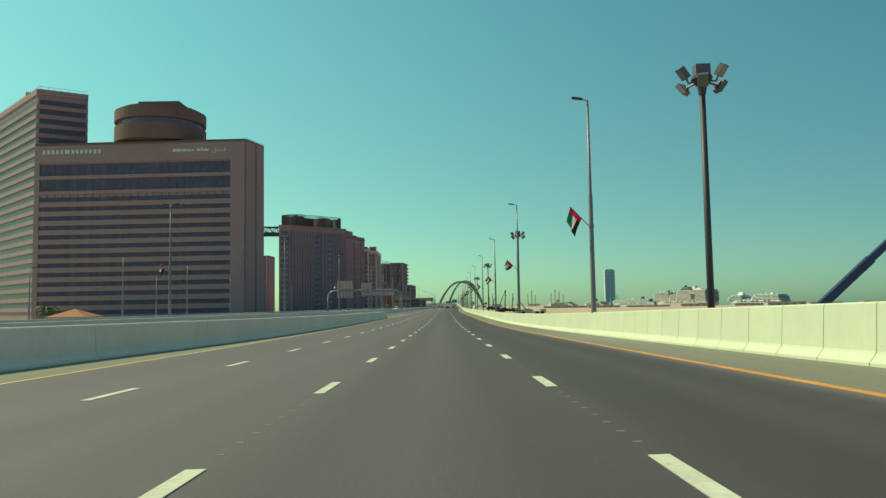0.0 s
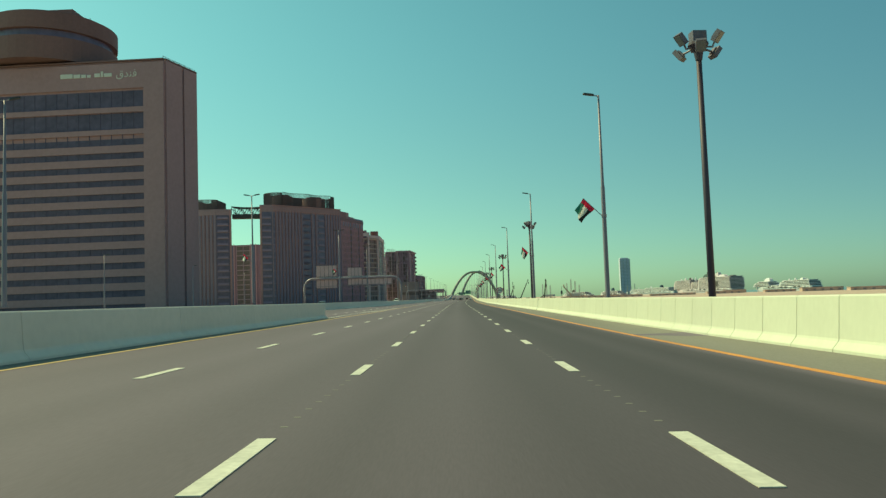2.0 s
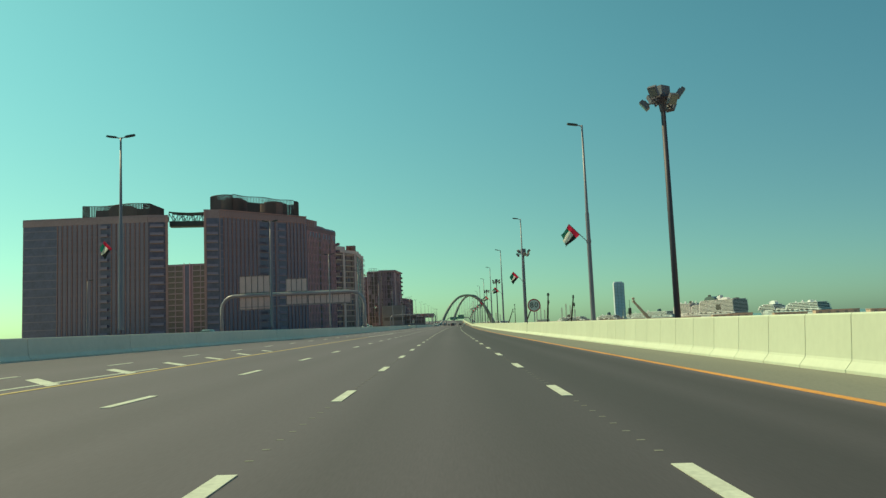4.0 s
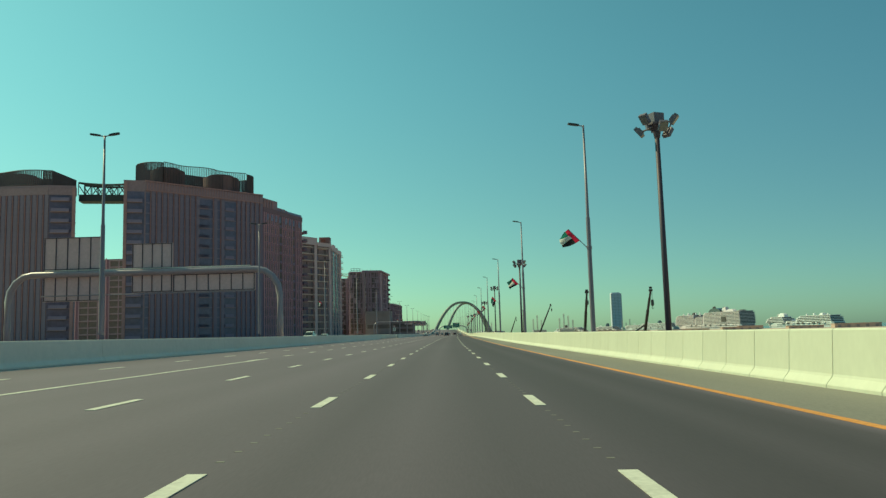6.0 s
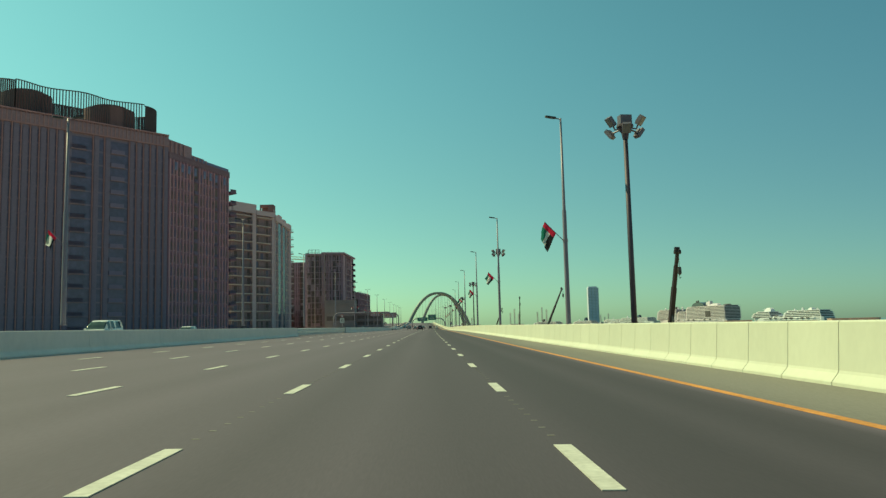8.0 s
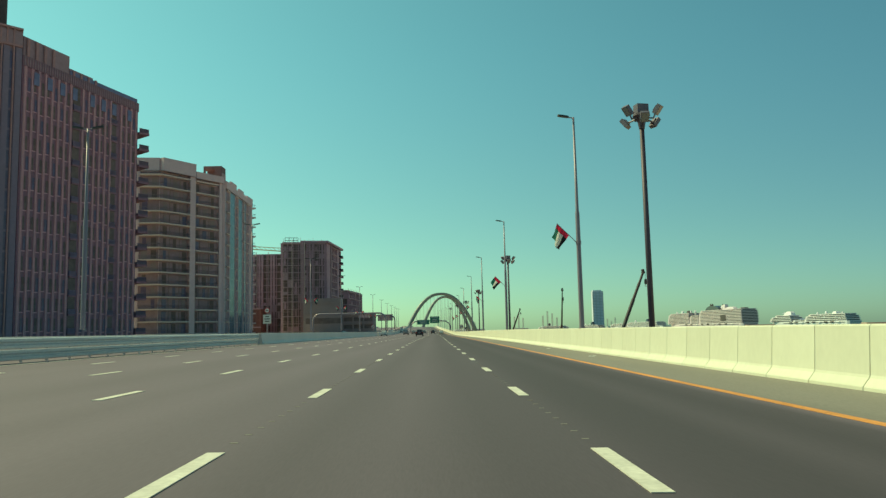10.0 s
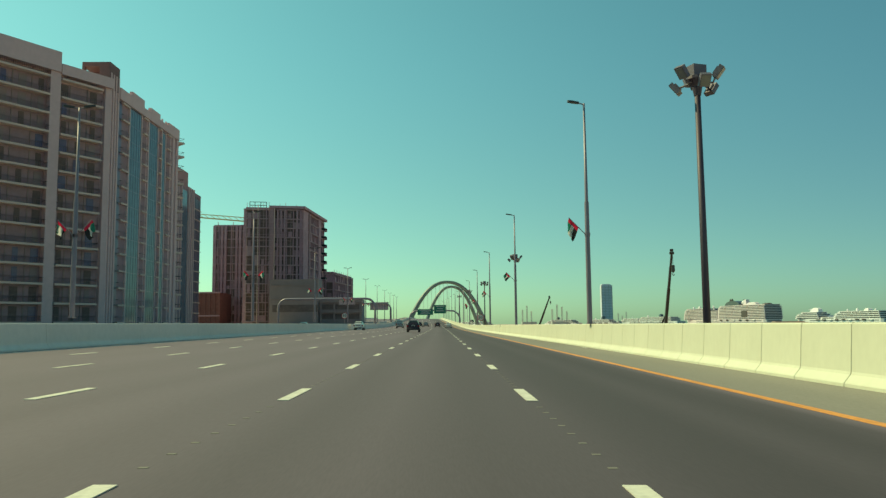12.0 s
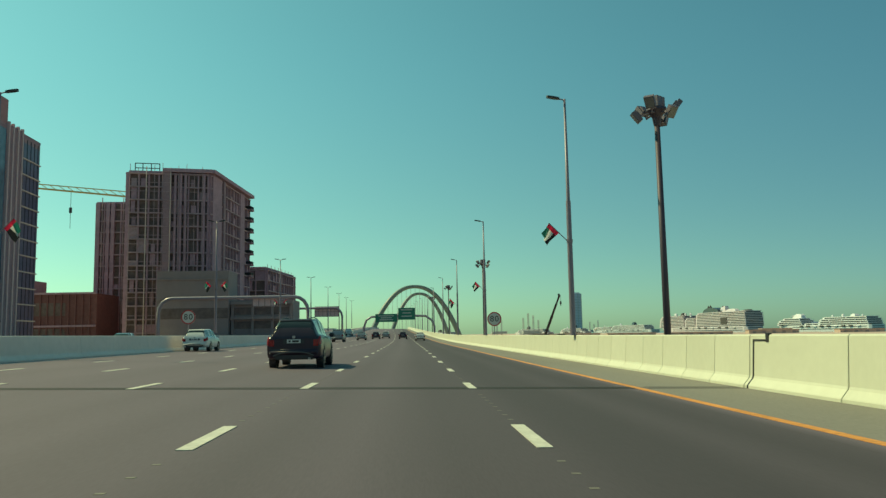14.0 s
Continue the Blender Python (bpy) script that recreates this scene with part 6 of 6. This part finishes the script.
    tube(k, [(0.0, -h - 0.02, 1.07 * z), (0.0, -h + 0.1, 1.07 * z)], 0.05, 14)
    part("tailgate_badge", k, RIM, top, "round bright tailgate badge")
    k = bmesh.new()
    tube(k, [(0.5, -h - 0.05, 0.33 * z), (0.5, -h + 0.3, 0.33 * z)], 0.04, 10)
    part("exhaust", k, RIM, top)
    return top


car(on_road(-3.3, 561.6, 0.01), "suv", CARBLACK, "black estate-like SUV driving in the next lane", -0.5)
car(on_road(-13.45, 587.0, 0.01), "hatch", CARWHITE, "small white hatchback driving near the median", -1)
car(on_road(-9.7, 650.0, 0.01), "van", CARGREY, "silver van driving ahead in traffic", -1)
car(on_road(-7.4, 672.0, 0.01), "hatch", CARGREY, "silver car driving ahead in traffic", -1)
car(on_road(-5.4, 690.0, 0.01), "hatch", CARBLACK, "dark car driving ahead in traffic", -1)
car(on_road(-3.6, 700.0, 0.01), "hatch", CARGREY, "grey car driving ahead in traffic", -1)
car(on_road(0.0, 690.0, 0.01), "hatch", CARBLACK, "dark hatchback far ahead in the lane", -1)
car(on_road(2.9, 668.0, 0.01), "hatch", CARWHITE, "white hatchback far ahead near the edge", -1)
car(on_road(-24.0, 361.0, 0.0), "van", CARWHITE, "white van on the far carriageway", 180)
car(on_road(-26.0, 388.0, 0.0), "hatch", CARWHITE, "white car on the far carriageway", 180)
car(on_road(-31.0, 250.0, 0.0), "hatch", CARGREY, "silver car on the far carriageway", 180)
car(on_road(-13.9, 740.0, 0.01), "van", CARWHITE, "white van far ahead in traffic", -1)
car(on_road(-27.0, 610.0, 0.0), "hatch", CARWHITE, "white car on the far carriageway", 180)


# ---- steel guard rail in the gap of the median ----
rail = tagged(new("guard_rail"), "galvanised steel guard rail on posts in the median gap", "guard rail", kind="structure")
for z in (0.3, 0.74):
    b = bmesh.new()
    for k in range(13):
        y0, y1 = 396 + 4.0 * k, 400 + 4.0 * k
        p, q = on_road(-15.45, y0, z), on_road(-15.45, y1, z)
        v = [[b.verts.new(c + Vector((dx, 0, dz))) for dx, dz in ((0, -0.2), (0.06, -0.17), (0.06, -0.08), (-0.02, -0.03), (-0.02, 0.03), (0.06, 0.08), (0.06, 0.17), (0, 0.2))] for c in (p, q)]
        for i in range(7):
            b.faces.new((v[0][i], v[0][i + 1], v[1][i + 1], v[1][i]))
    bmesh.ops.remove_doubles(b, verts=b.verts, dist=0.001)
    bmesh.ops.solidify(b, geom=list(b.faces), thickness=0.006)
    part("rail_beam", b, RAILSTEEL, rail)
for k in range(27):
    p = on_road(-15.6, 396 + 2.0 * k)
    piece("rail_post", rail, (0.1, 0.06, 0.95), Matrix.Translation(p + Vector((0, 0, 0.47))), RAILSTEEL)


# ---- concrete barriers, panel by panel ----
def panel_mesh(h, side, length, material):
    b = bmesh.new()
    prof = [(side * x, z) for x, z in ((0.0, -0.25), (0.0, 0.06), (0.015, 0.085), (0.12, 0.21), (0.14, 0.26), (0.2, h - 0.03), (0.23, h), (0.48, h), (0.51, h - 0.03), (0.6, -0.25))]
    ys = (0.011, 0.02, length - 0.02, length - 0.011)
    rings = []
    for k, y in enumerate(ys):
        t = 0.008 if k in (0, 3) else 0.0
        rings.append([b.verts.new((x + side * (t if i < 5 else -t if i > 6 else 0), y, z - (t if i in (5, 6, 7, 8) else 0))) for i, (x, z) in enumerate(prof)])
    n = len(prof)
    for a, c in zip(rings, rings[1:]):
        for i in range(n):
            b.faces.new((a[i], a[(i + 1) % n], c[(i + 1) % n], c[i]))
    b.faces.new(rings[0][::-1])
    b.faces.new(rings[-1])
    return mesh_of(b, "barrier_panel", material)


def barrier(name, label, offset, h, side, spans, length, near, material=SHADECON, rhythm=None):
    top = tagged(new(name), label, "barrier", kind="structure")
    me = panel_mesh(h, side, length, material)
    src = [v.co.copy() for v in me.vertices]
    faces = [tuple(p.vertices) for p in me.polygons]
    verts, polys = [], []
    for y0, y1 in spans:
        joints = [y for y in (rhythm or []) if y0 <= y <= y1] or [y0 + length * i for i in range(int((y1 - y0) / length) + 1)]
        for y, ahead in zip(joints, joints[1:]):
            p, q = on_road(offset(y), y), on_road(offset(ahead), ahead)
            d = q - p
            m = pose(*p, math.degrees(math.atan2(d.z, d.y)), 0, -math.degrees(math.atan2(d.x, d.y)))
            m = m @ Matrix.Diagonal((1, (ahead - y) / length, 1, 1))
            if near[0] <= y < near[1]:
                ob = new("barrier_panel", me)
                ob.parent = top
                ob.matrix_world = m
            else:
                o = len(verts)
                verts += [m @ c for c in src]
                polys += [tuple(o + i for i in f) for f in faces]
    core = bmesh.new()
    for y0, y1 in spans:
        prev = None
        k = int((y1 - y0) / 2.3)
        for i in range(k + 1):
            y = y0 + (y1 - y0) * i / k
            c = on_road(offset(y), y)
            ring = [core.verts.new(c + Vector((side * x, 0, z))) for x, z in ((0.07, -0.25), (0.07, 0.04), (0.2, 0.24), (0.26, h - 0.06), (0.44, h - 0.06), (0.5, -0.25))]
            if prev:
                for j in range(5):
                    core.faces.new((prev[j], prev[j + 1], ring[j + 1], ring[j]))
            prev = ring
    part("barrier_core", core, DARK, top)
    if verts:
        run = bpy.data.meshes.new("barrier_run")
        run.from_pydata(verts, [], polys)
        run.materials.append(material)
        ob = new("barrier_run", run)
        ob.parent = top
        tagged(ob, kind="stuff")


# the right wall's joints stand about 1.87 m apart, counted from these
ANCHORS = [-60.45, 14.85, 52.0, 108.4, 221.4, 240.4, 279.6, 317.4, 411.3, 451.5, 487.5, 506.95, 525.8, 538.8, 549.9, 1150.0]
PANEL_JOINTS = []
for ya, yb in zip(ANCHORS, ANCHORS[1:]):
    k = round((yb - ya) / 1.87)
    PANEL_JOINTS += [ya + (yb - ya) * i / k for i in range(k)]
PANEL_JOINTS = [y for y in PANEL_JOINTS if not 547.5 < y < 549.5]
barrier("barrier_right", "cream-painted concrete barrier wall with a flared foot", RIGHT_WALL, 1.12, 1, [(-60.45, 1150)], 1.87, (0, 560), material=CONCRETE, rhythm=PANEL_JOINTS)
# the left walls take the concrete whose colour makes up for shade
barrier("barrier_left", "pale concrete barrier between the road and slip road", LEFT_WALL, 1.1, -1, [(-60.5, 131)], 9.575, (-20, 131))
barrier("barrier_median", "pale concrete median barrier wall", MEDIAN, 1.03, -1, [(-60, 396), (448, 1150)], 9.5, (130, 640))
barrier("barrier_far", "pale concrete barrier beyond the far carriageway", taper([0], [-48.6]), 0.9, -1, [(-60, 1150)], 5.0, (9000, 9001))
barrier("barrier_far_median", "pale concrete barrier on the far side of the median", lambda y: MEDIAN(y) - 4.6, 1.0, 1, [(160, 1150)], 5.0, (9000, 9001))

# stepped expansion joints on the right wall
def strip(places, wide, thick=0.03):
    """A flat bar along places on the wall's face; wide: across, along the road."""
    b = bmesh.new()
    rings = [[b.verts.new(p + Vector((dx, dy, 0))) for dx, dy in ((-0.012, -wide / 2), (thick, -wide / 2), (thick, wide / 2), (-0.012, wide / 2))] for p in places]
    for r, q in zip(rings, rings[1:]):
        for i in range(4):
            b.faces.new((r[i], r[(i + 1) % 4], q[(i + 1) % 4], q[i]))
    b.faces.new(rings[0][::-1])
    b.faces.new(rings[-1])
    return b


FACE = [(0.0, 0.0), (0.0, 0.06), (0.015, 0.085), (0.12, 0.21), (0.14, 0.26)]
for y in (148.2, 229.5, 549.7):
    jt = tagged(new("joint_cover"), "dark stepped expansion joint in the barrier", "joint", kind="structure")
    foot = RIGHT_WALL(y)
    part("joint_strip", strip([on_road(foot + x, y, z) for x, z in FACE + [(0.192, 1.02)]], 0.05), DARK, jt)
    part("joint_strip", strip([on_road(foot + 0.193, y - 0.31, z) for z in (0.99, 1.025)], 0.66), DARK, jt)
    part("joint_strip", strip([on_road(foot + 0.19, y - 0.62, z) for z in (0.97, 1.145)], 0.11, 0.07), DARK, jt)

# ---- litter on the shoulder ----
def paper_scrap(off, y, wide, long, seed):
    rnd = random.Random(seed)
    top = thing("paper_scrap", on_road(off, y, 0.004), "crumpled scrap of white paper on the shoulder", "litter", "litter on the shoulder", "", rnd.uniform(0, 40))
    k = bmesh.new()
    n = 5
    grid = [[k.verts.new((wide * (i / n - 0.5) * rnd.uniform(0.8, 1.1), long * (j / n - 0.5) * rnd.uniform(0.8, 1.1), rnd.uniform(0.0, 0.03))) for j in range(n + 1)] for i in range(n + 1)]
    for i in range(n):
        for j in range(n):
            k.faces.new((grid[i][j], grid[i + 1][j], grid[i + 1][j + 1], grid[i][j + 1]))
    sheet = part("sheet", k, SIGNWHITE, top)
    thick = sheet.modifiers.new("thickness", "SOLIDIFY")
    thick.thickness = 0.003


paper_scrap(6.62, 408.15, 0.3, 0.22, 1)
paper_scrap(7.28, 491.3, 0.3, 0.2, 2)
paper_scrap(6.8, 420.9, 0.2, 0.16, 3)

# ---- lane dashes and road studs ----
PERIOD, PHASE = 7.55, 6.314
b = bmesh.new()
box(b, -0.08, 0.08, -0.96, 0.96, 0.0, 0.008)
DASH = mesh_of(b, "lane_dash", PAINT)
far_dash, studs = ([], []), bmesh.new()
count = 0
for off, y0, y1 in ((1.765, -20, 900), (-1.69, -20, 900), (-5.16, -20, 900), (-8.55, 258, 900), (-11.8, 140, 900), (-25.0, 100, 900), (-29.0, 100, 900), (-33.0, 100, 900)):
    k = math.ceil((y0 - PHASE) / PERIOD)
    while PHASE + k * PERIOD < y1:
        y = PHASE + k * PERIOD + (0.85 if k >= 72 else 0.0)
        p = on_road(off, y, 0.002)
        head = on_road(off, y + 1) - on_road(off, y - 1)
        m = pose(*p, math.degrees(math.atan2(head.z, head.y)), math.degrees(fall(y)) if off > -17 else 0, -math.degrees(math.atan2(head.x, head.y)))
        if y < 585 and off > -6 or y < 420 and off > -13:
            ob = new("lane_dash", DASH)
            ob.parent = road
            ob.matrix_world = m
        else:
            o = len(far_dash[0])
            far_dash[0].extend(m @ v.co for v in DASH.vertices)
            far_dash[1].extend(tuple(o + i for i in f.vertices) for f in DASH.polygons)
        if off > -2.5 and y < 620:
            for dy in (1.6, 2.2, 2.8, 3.4, 4.0, 4.6, 5.2, 5.8):
                s = m @ Matrix.Translation((0, dy, 0))
                box(studs, -0.036, 0.036, -0.028, 0.028, -0.004, 0.001, s)
        k += 1
me = bpy.data.meshes.new("lane_dashes")
me.from_pydata(far_dash[0], [], far_dash[1])
me.materials.append(PAINT)
ob = new("lane_dashes", me)
ob.parent = road
tagged(ob, kind="stuff")
tagged(part("road_studs", studs, STUD, road), kind="stuff")
